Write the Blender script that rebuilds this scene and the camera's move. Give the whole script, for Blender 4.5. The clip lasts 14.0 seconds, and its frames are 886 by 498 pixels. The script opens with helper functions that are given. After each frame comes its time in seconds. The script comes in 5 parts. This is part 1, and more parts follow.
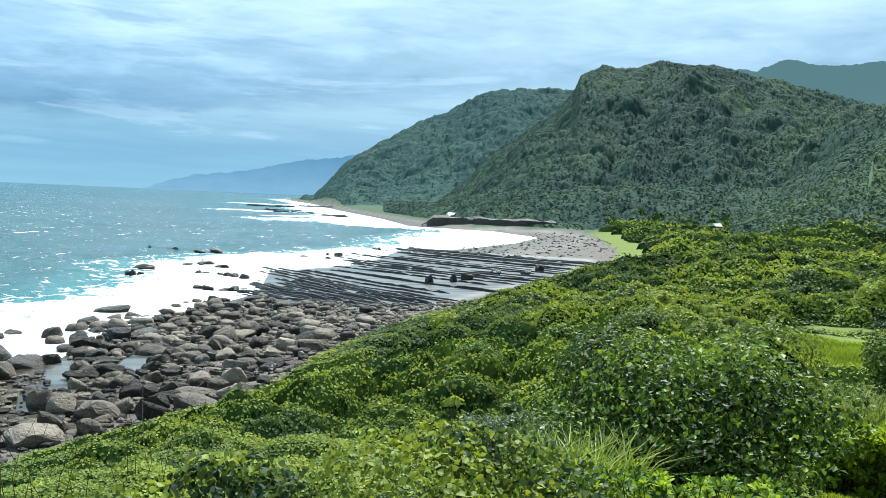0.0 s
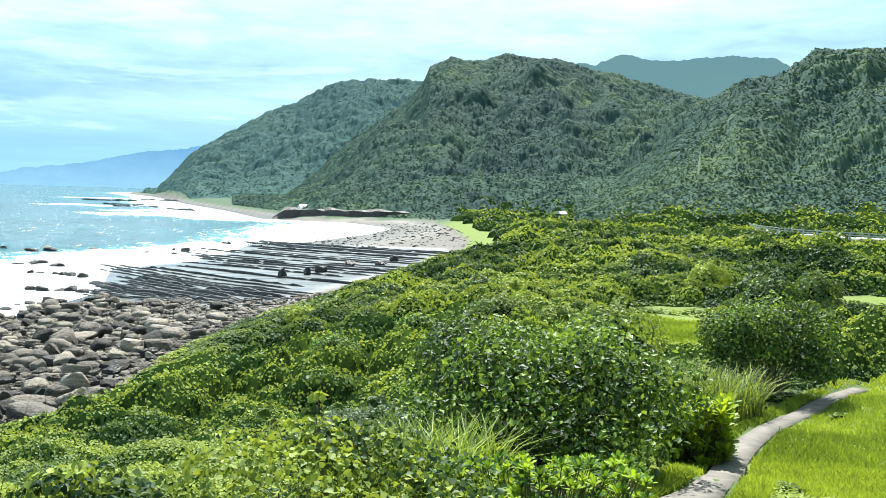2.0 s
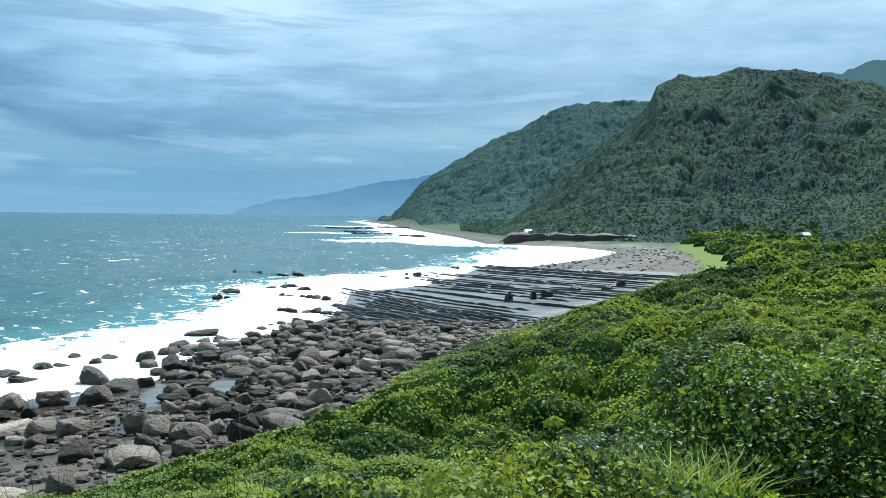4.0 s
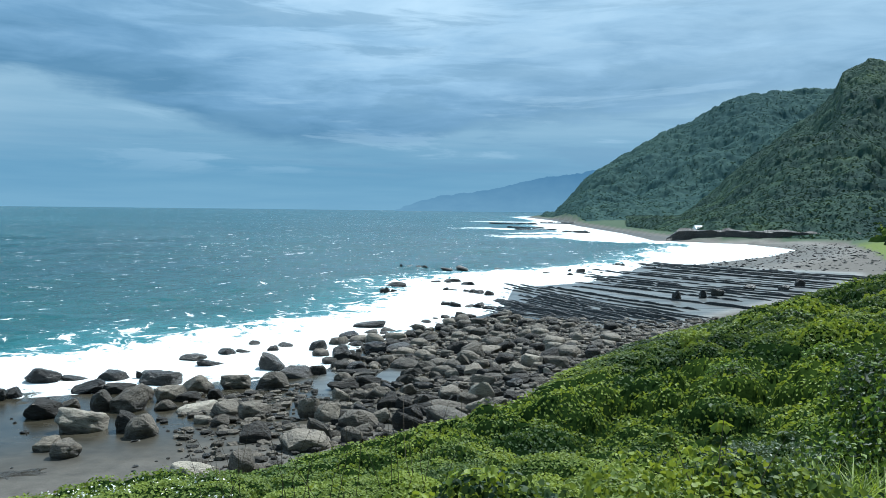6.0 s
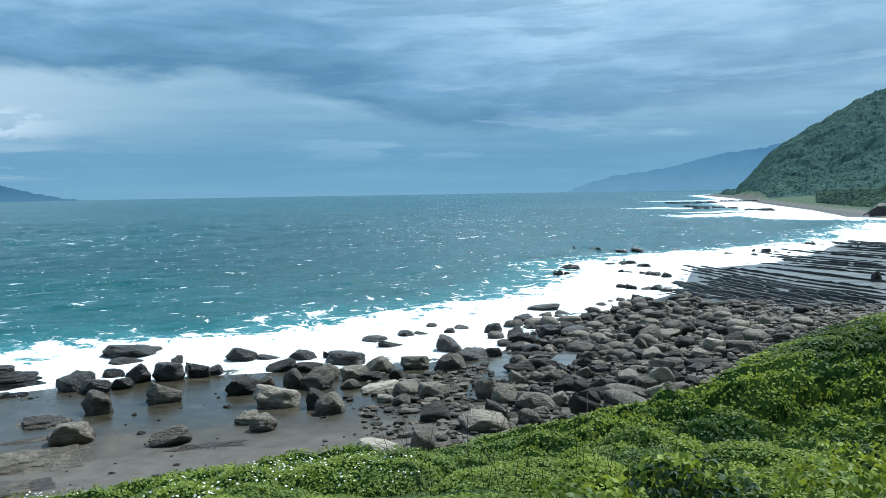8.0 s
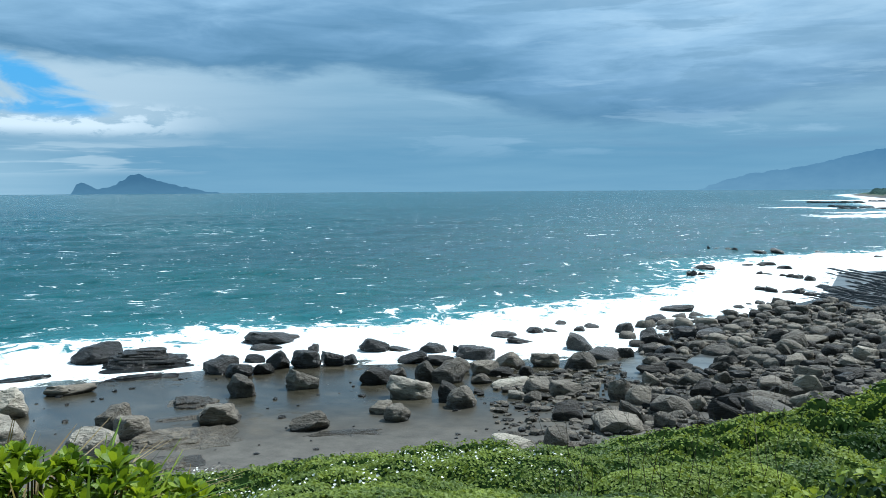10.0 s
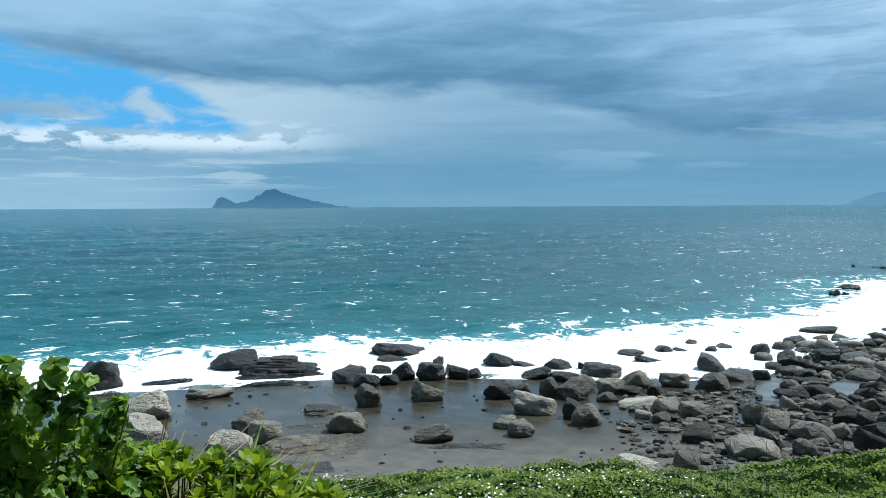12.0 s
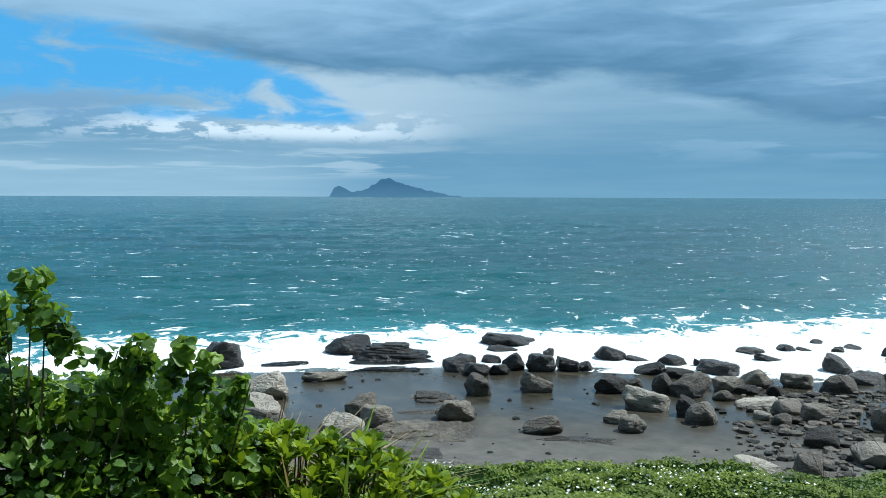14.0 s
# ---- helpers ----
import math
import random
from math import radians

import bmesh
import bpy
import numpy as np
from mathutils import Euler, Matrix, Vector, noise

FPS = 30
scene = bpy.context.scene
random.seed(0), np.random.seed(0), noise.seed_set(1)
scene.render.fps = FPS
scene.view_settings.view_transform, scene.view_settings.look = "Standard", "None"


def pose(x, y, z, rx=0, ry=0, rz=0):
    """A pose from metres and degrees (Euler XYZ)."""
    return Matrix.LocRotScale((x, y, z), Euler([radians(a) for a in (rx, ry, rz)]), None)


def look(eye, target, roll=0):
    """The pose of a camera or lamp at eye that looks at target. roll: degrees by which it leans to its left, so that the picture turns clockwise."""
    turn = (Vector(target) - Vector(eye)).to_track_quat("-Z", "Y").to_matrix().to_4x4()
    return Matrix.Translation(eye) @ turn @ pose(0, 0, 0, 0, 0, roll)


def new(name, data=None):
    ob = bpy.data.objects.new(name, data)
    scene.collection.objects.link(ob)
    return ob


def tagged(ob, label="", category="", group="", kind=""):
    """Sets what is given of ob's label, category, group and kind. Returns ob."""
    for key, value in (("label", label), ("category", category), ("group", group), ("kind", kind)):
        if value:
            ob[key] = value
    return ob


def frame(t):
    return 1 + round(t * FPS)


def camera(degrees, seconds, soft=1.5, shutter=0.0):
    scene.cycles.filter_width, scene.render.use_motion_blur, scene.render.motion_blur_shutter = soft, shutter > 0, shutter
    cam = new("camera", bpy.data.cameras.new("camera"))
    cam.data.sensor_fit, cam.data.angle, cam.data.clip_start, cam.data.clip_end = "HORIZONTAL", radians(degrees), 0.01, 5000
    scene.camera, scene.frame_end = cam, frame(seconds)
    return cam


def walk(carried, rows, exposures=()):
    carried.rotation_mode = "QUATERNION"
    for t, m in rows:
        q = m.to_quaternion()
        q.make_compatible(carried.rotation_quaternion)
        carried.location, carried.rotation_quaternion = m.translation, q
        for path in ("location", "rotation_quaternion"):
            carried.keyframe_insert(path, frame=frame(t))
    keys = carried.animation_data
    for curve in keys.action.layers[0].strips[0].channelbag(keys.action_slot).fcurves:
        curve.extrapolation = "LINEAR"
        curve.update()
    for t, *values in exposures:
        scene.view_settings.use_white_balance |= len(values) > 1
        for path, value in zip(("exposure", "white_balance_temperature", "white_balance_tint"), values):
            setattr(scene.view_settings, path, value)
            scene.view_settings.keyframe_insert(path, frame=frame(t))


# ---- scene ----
# ---------------------------------------------------------------- camera
cam = camera(55.8, 14.0, 0.8)
EYE = 11.0
# seconds, turn, tilt, lean (degrees), and the small shift of the viewer's stand on the knoll (metres)
PATH = [
    (0.0, 0.0, -3.39, -2.52, 0.0, 0.0), (0.5, -3.51, -4.17, -2.16, -0.015, 0.015), (1.0, -7.32, -3.41, -2.33, -0.03, 0.03), (1.5, -10.09, -3.81, -1.79, -0.045, 0.045),
    (2.0, -10.07, -3.63, -1.84, -0.06, 0.06), (2.5, -7.84, -3.23, -1.22, -0.087, 0.06), (3.0, -4.28, -2.06, -0.78, -0.113, 0.06), (3.5, 0.96, -2.25, -0.66, -0.14, 0.06),
    (6.0, 16.35, -2.73, -0.67, -0.12, 0.06), (6.5, 20.11, -3.02, -0.15, -0.14, 0.045), (7.0, 22.24, -3.13, -0.19, -0.16, 0.03), (7.5, 25.45, -2.9, -0.23, -0.19, 0.015),
    (8.0, 27.99, -3.87, 0.93, -0.22, 0.0), (10.5, 38.5, -3.62, -0.06, -0.64, -0.24), (11.0, 40.68, -3.21, -0.18, -0.637, -0.243), (11.5, 43.77, -3.44, -0.01, -0.634, -0.246),
    (12.0, 45.12, -3.01, 0.31, -0.631, -0.248), (12.5, 47.06, -3.29, 0.47, -0.628, -0.251), (13.0, 48.97, -3.23, 0.4, -0.626, -0.254), (13.5, 51.3, -3.05, -0.15, -0.623, -0.257),
    (14.0, 52.8, -3.68, -0.21, -0.62, -0.26)]
EXPOSURES = [(0.0, 0.86, 5900, 5), (1.5, 1.42, 6100, 6), (2.4, 1.42, 6100, 6), (3.5, 0.76, 5800, 5), (6.0, 0.31, 5500, 4), (14.0, 0.22, 5450, 4)]
walk(cam, [(t, pose(x, y, EYE, 90 + p, r, a)) for t, a, p, r, x, y in PATH], EXPOSURES)

# ---------------------------------------------------------------- world and sun
SUN_AZ, SUN_EL = -14.0, 54.0


def heading(az, el):
    """Unit vector; az in degrees to the left of +y, el up."""
    a, e = radians(az), radians(el)
    return Vector((-math.sin(a) * math.cos(e), math.cos(a) * math.cos(e), math.sin(e)))


class Nodes:
    """Short way to write a node tree."""

    def __init__(self, tree):
        self.tree = tree
        tree.nodes.clear()

    def add(self, kind, **given):
        node = self.tree.nodes.new("ShaderNode" + kind)
        for key, value in given.items():
            if key.startswith("i_"):
                node.inputs[key[2:].replace("_", " ")].default_value = value
            elif key == "op":
                node.operation = value
            elif key == "blend":
                node.blend_type = value
            elif key == "dtype":
                node.data_type = value
            elif key == "name_":
                node.attribute_name = value
        return node

    def link(self, a, b):
        self.tree.links.new(a, b)

    def math(self, op, a, b=None, c=None, clamp=False):
        n = self.tree.nodes.new("ShaderNodeMath")
        n.operation, n.use_clamp = op, clamp
        for k, v in enumerate((a, b, c)):
            if v is None:
                continue
            if isinstance(v, (int, float)):
                n.inputs[k].default_value = v
            else:
                self.link(v, n.inputs[k])
        return n.outputs[0]

    def step(self, v, lo, hi):
        n = self.tree.nodes.new("ShaderNodeMapRange")
        n.interpolation_type = "SMOOTHSTEP"
        self.link(v, n.inputs[0])
        n.inputs[1].default_value, n.inputs[2].default_value = lo, hi
        return n.outputs[0]

    def noise(self, vec, scale, detail=4.0, rough=0.55, distort=0.0):
        n = self.tree.nodes.new("ShaderNodeTexNoise")
        n.inputs["Scale"].default_value, n.inputs["Detail"].default_value = scale, detail
        n.inputs["Roughness"].default_value, n.inputs["Distortion"].default_value = rough, distort
        if vec is not None:
            self.link(vec, n.inputs["Vector"])
        return n.outputs["Fac"]

    def mapping(self, vec, scale=(1, 1, 1), rot=(0, 0, 0), loc=(0, 0, 0)):
        n = self.tree.nodes.new("ShaderNodeMapping")
        n.inputs["Scale"].default_value, n.inputs["Rotation"].default_value, n.inputs["Location"].default_value = scale, rot, loc
        self.link(vec, n.inputs["Vector"])
        return n.outputs[0]

    def mix(self, fac, a, b, blend="MIX"):
        n = self.tree.nodes.new("ShaderNodeMix")
        n.data_type, n.blend_type, n.clamp_factor = "RGBA", blend, True
        for sock, v in ((n.inputs[0], fac), (n.inputs[6], a), (n.inputs[7], b)):
            if isinstance(v, (int, float)):
                sock.default_value = v
            elif isinstance(v, tuple):
                sock.default_value = (*v, 1.0) if len(v) == 3 else v
            else:
                self.link(v, sock)
        return n.outputs[2]

    def ramp(self, fac, stops):
        n = self.tree.nodes.new("ShaderNodeValToRGB")
        while len(n.color_ramp.elements) < len(stops):
            n.color_ramp.elements.new(0.5)
        for e, (p, c) in zip(n.color_ramp.elements, stops):
            e.position, e.color = p, (*c, 1.0)
        self.link(fac, n.inputs[0])
        return n.outputs[0]


world = bpy.data.worlds.new("sky")
scene.world = world
world.use_nodes = True
w = Nodes(world.node_tree)
sky = w.add("TexSky")
sky.sky_type, sky.sun_disc = "NISHITA", False
sky.sun_elevation, sky.sun_rotation = radians(SUN_EL), radians(-SUN_AZ)
coord = w.add("TexCoord").outputs["Generated"]
sep = w.add("SeparateXYZ")
w.link(coord, sep.inputs[0])
up = sep.outputs[2]
# height and turn of the view line, in degrees
el = w.math("MULTIPLY", w.math("ARCSINE", up), 57.2958)
az = w.math("MULTIPLY", w.math("ARCTAN2", w.math("MULTIPLY", sep.outputs[0], -1.0), sep.outputs[1]), 57.2958)


def sheet(sx_, sy_, shift=0.0):
    """Cloud coordinates: turn and height in degrees, each to its own scale."""
    c = w.add("CombineXYZ")
    w.link(w.math("MULTIPLY", az, 1 / sx_), c.inputs[0])
    w.link(w.math("MULTIPLY", el, 1 / sy_), c.inputs[1])
    c.inputs[2].default_value = shift
    return c.outputs[0]


def by_turn(stops):
    """A value that changes with the turn: (degrees, value)."""
    span = [((d + 180) / 360, v / 20) for d, v in sorted(stops)]
    return w.math("MULTIPLY", w.ramp(w.math("DIVIDE", w.math("ADD", az, 180), 360), [(p, (v, v, v)) for p, v in span]), 20)


big = w.noise(sheet(26, 6, 1.0), 1.0, 5, 0.55, 0.3)
fine_ = w.noise(sheet(7, 1.5, 5.0), 1.0, 6, 0.58, 0.4)
thin = w.noise(sheet(9, 0.7, 9.0), 1.0, 4, 0.55, 0.2)
puff = w.noise(sheet(2.6, 0.9, 3.0), 1.0, 5, 0.6, 0.3)
torn = w.math("MULTIPLY", w.math("SUBTRACT", puff, 0.5), 2.6)
# under edge of the dark deck
edge = by_turn([(-180, 9), (-40, 9), (-5, 7.5), (6, 6.2), (14, 5.6), (18, 4.4), (24, 3.9), (28, 4.1), (31, 4.8), (34, 5.6), (37, 6.6), (40, 7.2), (43, 7.9), (47, 7.25), (52, 7.5), (56, 7.8), (60, 7.8), (64, 8.0), (67, 8.4), (73, 9.2), (82, 10.0), (92, 10.5), (180, 10)])
t = w.math("SUBTRACT", w.math("ADD", el, w.math("ADD", w.math("MULTIPLY", w.math("SUBTRACT", big, 0.5), 1.6), w.math("ADD", w.math("MULTIPLY", torn, 0.35), w.math("MULTIPLY", w.math("SUBTRACT", fine_, 0.5), 2.0)))), edge)
lit = w.math("MULTIPLY", w.math("SUBTRACT", w.math("ADD", w.math("MULTIPLY", fine_, 0.6), w.math("MULTIPLY", big, 0.6)), 0.6), 0.9)
deck = w.ramp(w.math("ADD", w.math("MULTIPLY", t, 0.07), lit), [(0.0, (1.5, 2.9, 4.2)), (0.2, (2.3, 3.9, 5.4)), (0.45, (3.9, 5.7, 7.2)), (0.8, (6.4, 8.0, 9.0))])
low = w.ramp(w.math("ADD", w.math("DIVIDE", el, 12), w.math("MULTIPLY", w.math("SUBTRACT", thin, 0.5), 0.35)),
             [(0.0, (2.4, 4.2, 5.4)), (0.2, (1.95, 3.7, 5.0)), (0.4, (2.7, 4.35, 5.5)), (0.62, (3.6, 5.2, 6.2))])
cloud = w.mix(w.step(t, -0.5, 0.9), low, deck)


def toward(az_, el_, lo, hi):
    """0 to 1 as the direction nears (az, el)."""
    n = w.tree.nodes.new("ShaderNodeVectorMath")
    n.operation = "DOT_PRODUCT"
    w.link(coord, n.inputs[0])
    n.inputs[1].default_value = heading(az_, el_)
    return w.step(n.outputs["Value"], math.cos(radians(lo)), math.cos(radians(hi)))


scrap = w.noise(sheet(13, 1.7, 31.0), 1.0, 6, 0.6, 0.5)
span_ = w.math("MULTIPLY", w.math("MULTIPLY", w.step(el, 1.6, 3.2), w.step(az, 46, 30)), w.step(az, -12, 2))
cloud = w.mix(w.math("MULTIPLY", w.math("MULTIPLY", w.step(scrap, 0.5, 0.63), span_), 0.6), cloud, (2.0, 3.5, 4.8))
cloud = w.mix(w.math("MULTIPLY", w.math("MULTIPLY", w.step(scrap, 0.44, 0.34), span_), 0.28), cloud, (5.6, 7.2, 8.2))
ragged = w.math("MULTIPLY", w.math("SUBTRACT", fine_, 0.5), 3.0)
# pale cloud beside the gap, then thin bright cloud towards the hidden sun
cloud = w.mix(w.math("MULTIPLY", w.math("MULTIPLY", w.math("MULTIPLY", w.step(az, 40, 61), w.step(az, 74, 61)), 0.8), w.math("MULTIPLY", w.step(t, 0.8, -0.8), w.step(w.math("ADD", el, ragged), 2.0, 5.5))), cloud, (6.2, 7.2, 7.6))
cloud = w.mix(w.math("MULTIPLY", toward(SUN_AZ, SUN_EL, 60, 8), w.math("ADD", 0.3, w.math("MULTIPLY", fine_, 0.7))), cloud, (7.0, 8.3, 8.8))
# unseen heavy grey cloud overhead, added to cut the sky's fill light
cloud = w.mix(w.math("MULTIPLY", w.step(el, 14, 34), 0.92), cloud, (0.9, 1.3, 1.65))
# thinner cloud above the gap
cloud = w.mix(w.math("MULTIPLY", w.math("MULTIPLY", w.step(az, 54, 70), w.step(w.math("ADD", el, ragged), 8.5, 12)), 0.62), cloud, (5.4, 7.4, 8.7))
# a gap of clear sky with wisps in it and cumulus along its foot
top_ = by_turn([(50, 0.0), (57, 4.4), (60.3, 6.7), (62.6, 8.3), (66.8, 9.4), (73, 10.4), (82, 11.2), (92, 11.2), (105, 4)])
gap = w.math("MULTIPLY", w.step(w.math("ADD", w.math("SUBTRACT", top_, el), w.math("ADD", w.math("MULTIPLY", ragged, 0.6), w.math("MULTIPLY", torn, 0.8))), -0.4, 0.9), w.step(w.math("ADD", el, w.math("MULTIPLY", ragged, 0.7)), 4.6, 5.4))
gap = w.math("MULTIPLY", gap, w.step(w.noise(sheet(6, 1.8, 21.0), 1.0, 5, 0.6, 0.5), 0.68, 0.47))
foot = w.math("MULTIPLY", w.math("MULTIPLY", w.step(el, 3.3, 4.2), w.step(el, 5.9, 4.9)), w.math("MULTIPLY", w.step(az, 50, 60), w.step(az, 86, 68)))
cloud = w.mix(w.math("MULTIPLY", foot, w.step(puff, 0.44, 0.55)), cloud, (8.6, 9.3, 9.4))
streak = w.math("MULTIPLY", w.math("MULTIPLY", w.step(el, 0.9, 1.6), w.step(el, 3.8, 2.6)), w.math("MULTIPLY", w.step(az, 46, 60), w.step(thin, 0.52, 0.62)))
cloud = w.mix(w.math("MULTIPLY", streak, 0.6), cloud, (6.0, 7.1, 7.5))
# a grey bar of cloud before the gap
bar = w.math("MULTIPLY", w.math("MULTIPLY", w.step(w.math("ADD", el, ragged), 4.3, 4.9), w.step(w.math("ADD", el, ragged), 7.0, 5.8)), w.step(az, 70, 77))
cloud = w.mix(w.math("MULTIPLY", bar, 0.75), cloud, (2.6, 4.3, 5.9))
gap = w.math("MULTIPLY", gap, w.math("SUBTRACT", 1.0, bar))
# paler air under the gap
cloud = w.mix(w.math("MULTIPLY", w.math("MULTIPLY", w.step(az, 55, 67), w.step(el, 4.2, 1.2)), w.math("ADD", 0.2, w.math("MULTIPLY", thin, 0.7))), cloud, (5.4, 7.0, 7.6))
blue = w.mix(0.8, sky.outputs[0], (1.1, 4.9, 8.8))
colour = w.mix(gap, cloud, blue)
back = w.add("Background", i_Strength=0.078)
w.link(colour, back.inputs[0])
w.link(back.outputs[0], w.add("OutputWorld").inputs[0])

sun = new("sun", bpy.data.lights.new("sun", "SUN"))
sun.data.energy, sun.data.angle, sun.data.color = 5.0, radians(0.6), (1.0, 0.95, 0.86)
sun.matrix_world = look(heading(SUN_AZ, SUN_EL) * 100, (0, 0, 0))

# ---------------------------------------------------------------- the lie of the land
rng = np.random.default_rng(7)
VEG = np.array([(-600, -5000), (-200, -600), (-60, -80), (-42, -25), (-33, 0), (-26, 13), (-22, 18), (-21, 20), (-18, 23),
                (-15.3, 25), (-14.4, 28.6), (-12.6, 31.2), (-10.7, 34.4), (-8, 40.6), (-7.4, 47), (-6, 55), (-0.9, 68), (5.8, 84),
                (12, 98), (24, 125), (38, 180), (46, 240), (50, 300), (2, 322), (-24, 420), (-66, 600), (-130, 900),
                (-238, 1300), (-238, 5000)], float)
SHORE = np.array([(-900, -5000), (-300, -600), (-95, -80), (-75, -30), (-58, 0), (-50, 18), (-45, 26), (-42, 33), (-36, 38),
                  (-31, 42), (-27, 45.5), (-23, 52), (-24, 64), (-21, 78), (-19, 90), (-23, 116), (-14, 130), (-10, 150),
                  (-8, 175), (2, 182), (20, 224), (32, 270), (20, 310), (-12, 326), (-30, 420), (-75, 600), (-140, 900),
                  (-250, 1300), (-250, 5000)], float)
FOAM = np.array([(-950, -5000), (-330, -600), (-115, -80), (-88, -30), (-62, 9), (-66, 17), (-60, 24), (-57, 33), (-54, 43), (-48, 48),
                 (-44, 58), (-39, 66), (-35, 79), (-36, 95), (-37, 105), (-43, 118), (-38, 134), (-31, 151), (-20, 165), (-12, 200),
                 (-8, 246), (0, 290), (-40, 318), (-60, 420), (-110, 600), (-160, 900), (-270, 1300), (-270, 5000)], float)


def signed(poly, x, y):
    """Distance to the line, positive on its landward side."""
    x, y = np.asarray(x, float), np.asarray(y, float)
    best, odd = np.full(x.shape, 1e18), np.zeros(x.shape, bool)
    for (ax, ay), (bx, by) in zip(poly[:-1], poly[1:]):
        dx, dy = bx - ax, by - ay
        k = np.clip(((x - ax) * dx + (y - ay) * dy) / (dx * dx + dy * dy), 0, 1)
        best = np.minimum(best, (x - ax - k * dx) ** 2 + (y - ay - k * dy) ** 2)
        cross = ((ay > y) != (by > y)) & (x > ax + (y - ay) * dx / (dy if dy else 1e-9))
        odd ^= cross
    return np.where(odd, 1, -1) * np.sqrt(best)


def smooth(v, lo, hi):
    k = np.clip((v - lo) / (hi - lo), 0, 1)
    return k * k * (3 - 2 * k)


def hash2(i, j, k=0):
    v = np.sin(i * 127.1 + j * 311.7 + k * 74.7) * 43758.5453
    return v - np.floor(v)


def value_noise(x, y, k=0):
    i, j = np.floor(x), np.floor(y)
    u, v = x - i, y - j
    u, v = u * u * (3 - 2 * u), v * v * (3 - 2 * v)
    a, b, c, d = hash2(i, j, k), hash2(i + 1, j, k), hash2(i, j + 1, k), hash2(i + 1, j + 1, k)
    return a + (b - a) * u + (c - a) * v + (a - b - c + d) * u * v


def fractal(x, y, octaves=4, k=0):
    total, amp = 0, 0.5
    for o in range(octaves):
        total = total + amp * value_noise(x * 2 ** o, y * 2 ** o, k + o)
        amp *= 0.5
    return total


def domes(x, y, cell, k=0):
    """Rounded heads, one to a cell: height 0 to 1, and a random number of each head."""
    i, j = np.floor(x / cell), np.floor(y / cell)
    best, tint = np.zeros(np.shape(x)), np.zeros(np.shape(x))
    for di in (-1, 0, 1):
        for dj in (-1, 0, 1):
            a, b = i + di, j + dj
            cx, cy = (a + 0.15 + 0.7 * hash2(a, b, k)) * cell, (b + 0.15 + 0.7 * hash2(a, b, k + 9)) * cell
            size = cell * (0.42 + 0.36 * hash2(a, b, k + 3))
            d2 = ((x - cx) ** 2 + (y - cy) ** 2) / size ** 2
            h = np.sqrt(np.clip(1 - d2, 0, 1)) * (0.35 + 0.65 * hash2(a, b, k + 5))
            tint = np.where(h > best, hash2(a, b, k + 7), tint)
            best = np.maximum(best, h)
    return best, tint


# skylines of the hills: turn to the left, height above eye level (degrees)
RIDGE_A = [(14, -3), (3, -1.2), (0.4, -0.6), (-1.5, 0.8), (-4, 3.5), (-7.35, 6.1), (-8.4, 7.2), (-8.9, 8.5), (-10.3, 8.95), (-11.4, 8.6), (-14, 9.1),
           (-17.8, 8.75), (-20, 8.1), (-23.4, 7.3), (-28, 6.4), (-33, 6.0), (-45, 5), (-70, 4), (-180, 0)]
# past -60, RIDGE_B is an unseen hill behind the viewer, added to block skylight
RIDGE_B = [(-18, -2), (-21, 0.4), (-23, 2.0), (-25, 4.0), (-28, 5.8), (-29.3, 6.8), (-32.6, 7.4), (-33.5, 8.4), (-35, 8.6), (-37, 8.7), (-45, 9.5), (-60, 13), (-80, 24), (-110, 30), (-180, 30)]
RIDGE_C = [(12, -2), (9, -0.5), (6.55, 2.05), (4.45, 3.55), (2.67, 4.55), (0.14, 5.6), (-2.8, 7.2), (-5.8, 7.5), (-8.6, 7.55), (-14, 7.0), (-25, 5)]


def ridge(az, r, line, foot, top, back):
    line = sorted(line)
    el = np.interp(az, [p[0] for p in line], [p[1] for p in line])
    high = np.maximum(EYE + np.tan(np.radians(el - 0.3)) * top, 0)
    rise = np.clip((r - foot) / (top - foot), 0, 1)
    rise = 0.35 * rise * rise + 0.65 * rise
    fall = 1 - smooth(r, top, back) * 0.75
    return high * rise * fall


LAWNS = [(8.6, 10.4, 2.5), (11.6, 13.4, 2.9), (15.2, 16.4, 3.1), (18.8, 17.6, 4.5), (14, 10.5, 4.5), (9.5, 7.5, 3.2),
         (14.2, 30, 2.4), (16, 34.5, 3.2), (18.6, 40, 3.2), (21.5, 46, 3.2), (25, 52, 2.5), (28, 35, 3.0), (32, 42, 2.5), (41, 52, 3.5),
         (23, 42, 3.0), (23, 30, 2.6), (44, 57, 4.0)]
TRACK = np.array([(3.0, 6.9), (4.7, 8.95), (5.9, 10.6), (7.2, 12.6), (9.1, 14.9), (10.7, 16.4), (12.5, 18.3), (14.3, 19.9), (15.6, 20.7)])


def track_gap(x, y):
    best = np.full(np.shape(x), 1e9)
    for (ax, ay), (bx, by) in zip(TRACK[:-1], TRACK[1:]):
        dx, dy = bx - ax, by - ay
        k = np.clip(((x - ax) * dx + (y - ay) * dy) / (dx * dx + dy * dy), 0, 1)
        best = np.minimum(best, np.hypot(x - ax - k * dx, y - ay - k * dy))
    return best


def clearance(x, y):
    """Distance to the nearest lawn or track, below 0 inside."""
    g = track_gap(x, y) - 0.7
    for lx, ly, lr in LAWNS:
        g = np.minimum(g, np.hypot(x - lx, y - ly) - lr * (0.8 + 0.4 * value_noise(x * 0.9, y * 0.9, 4)))
    return g


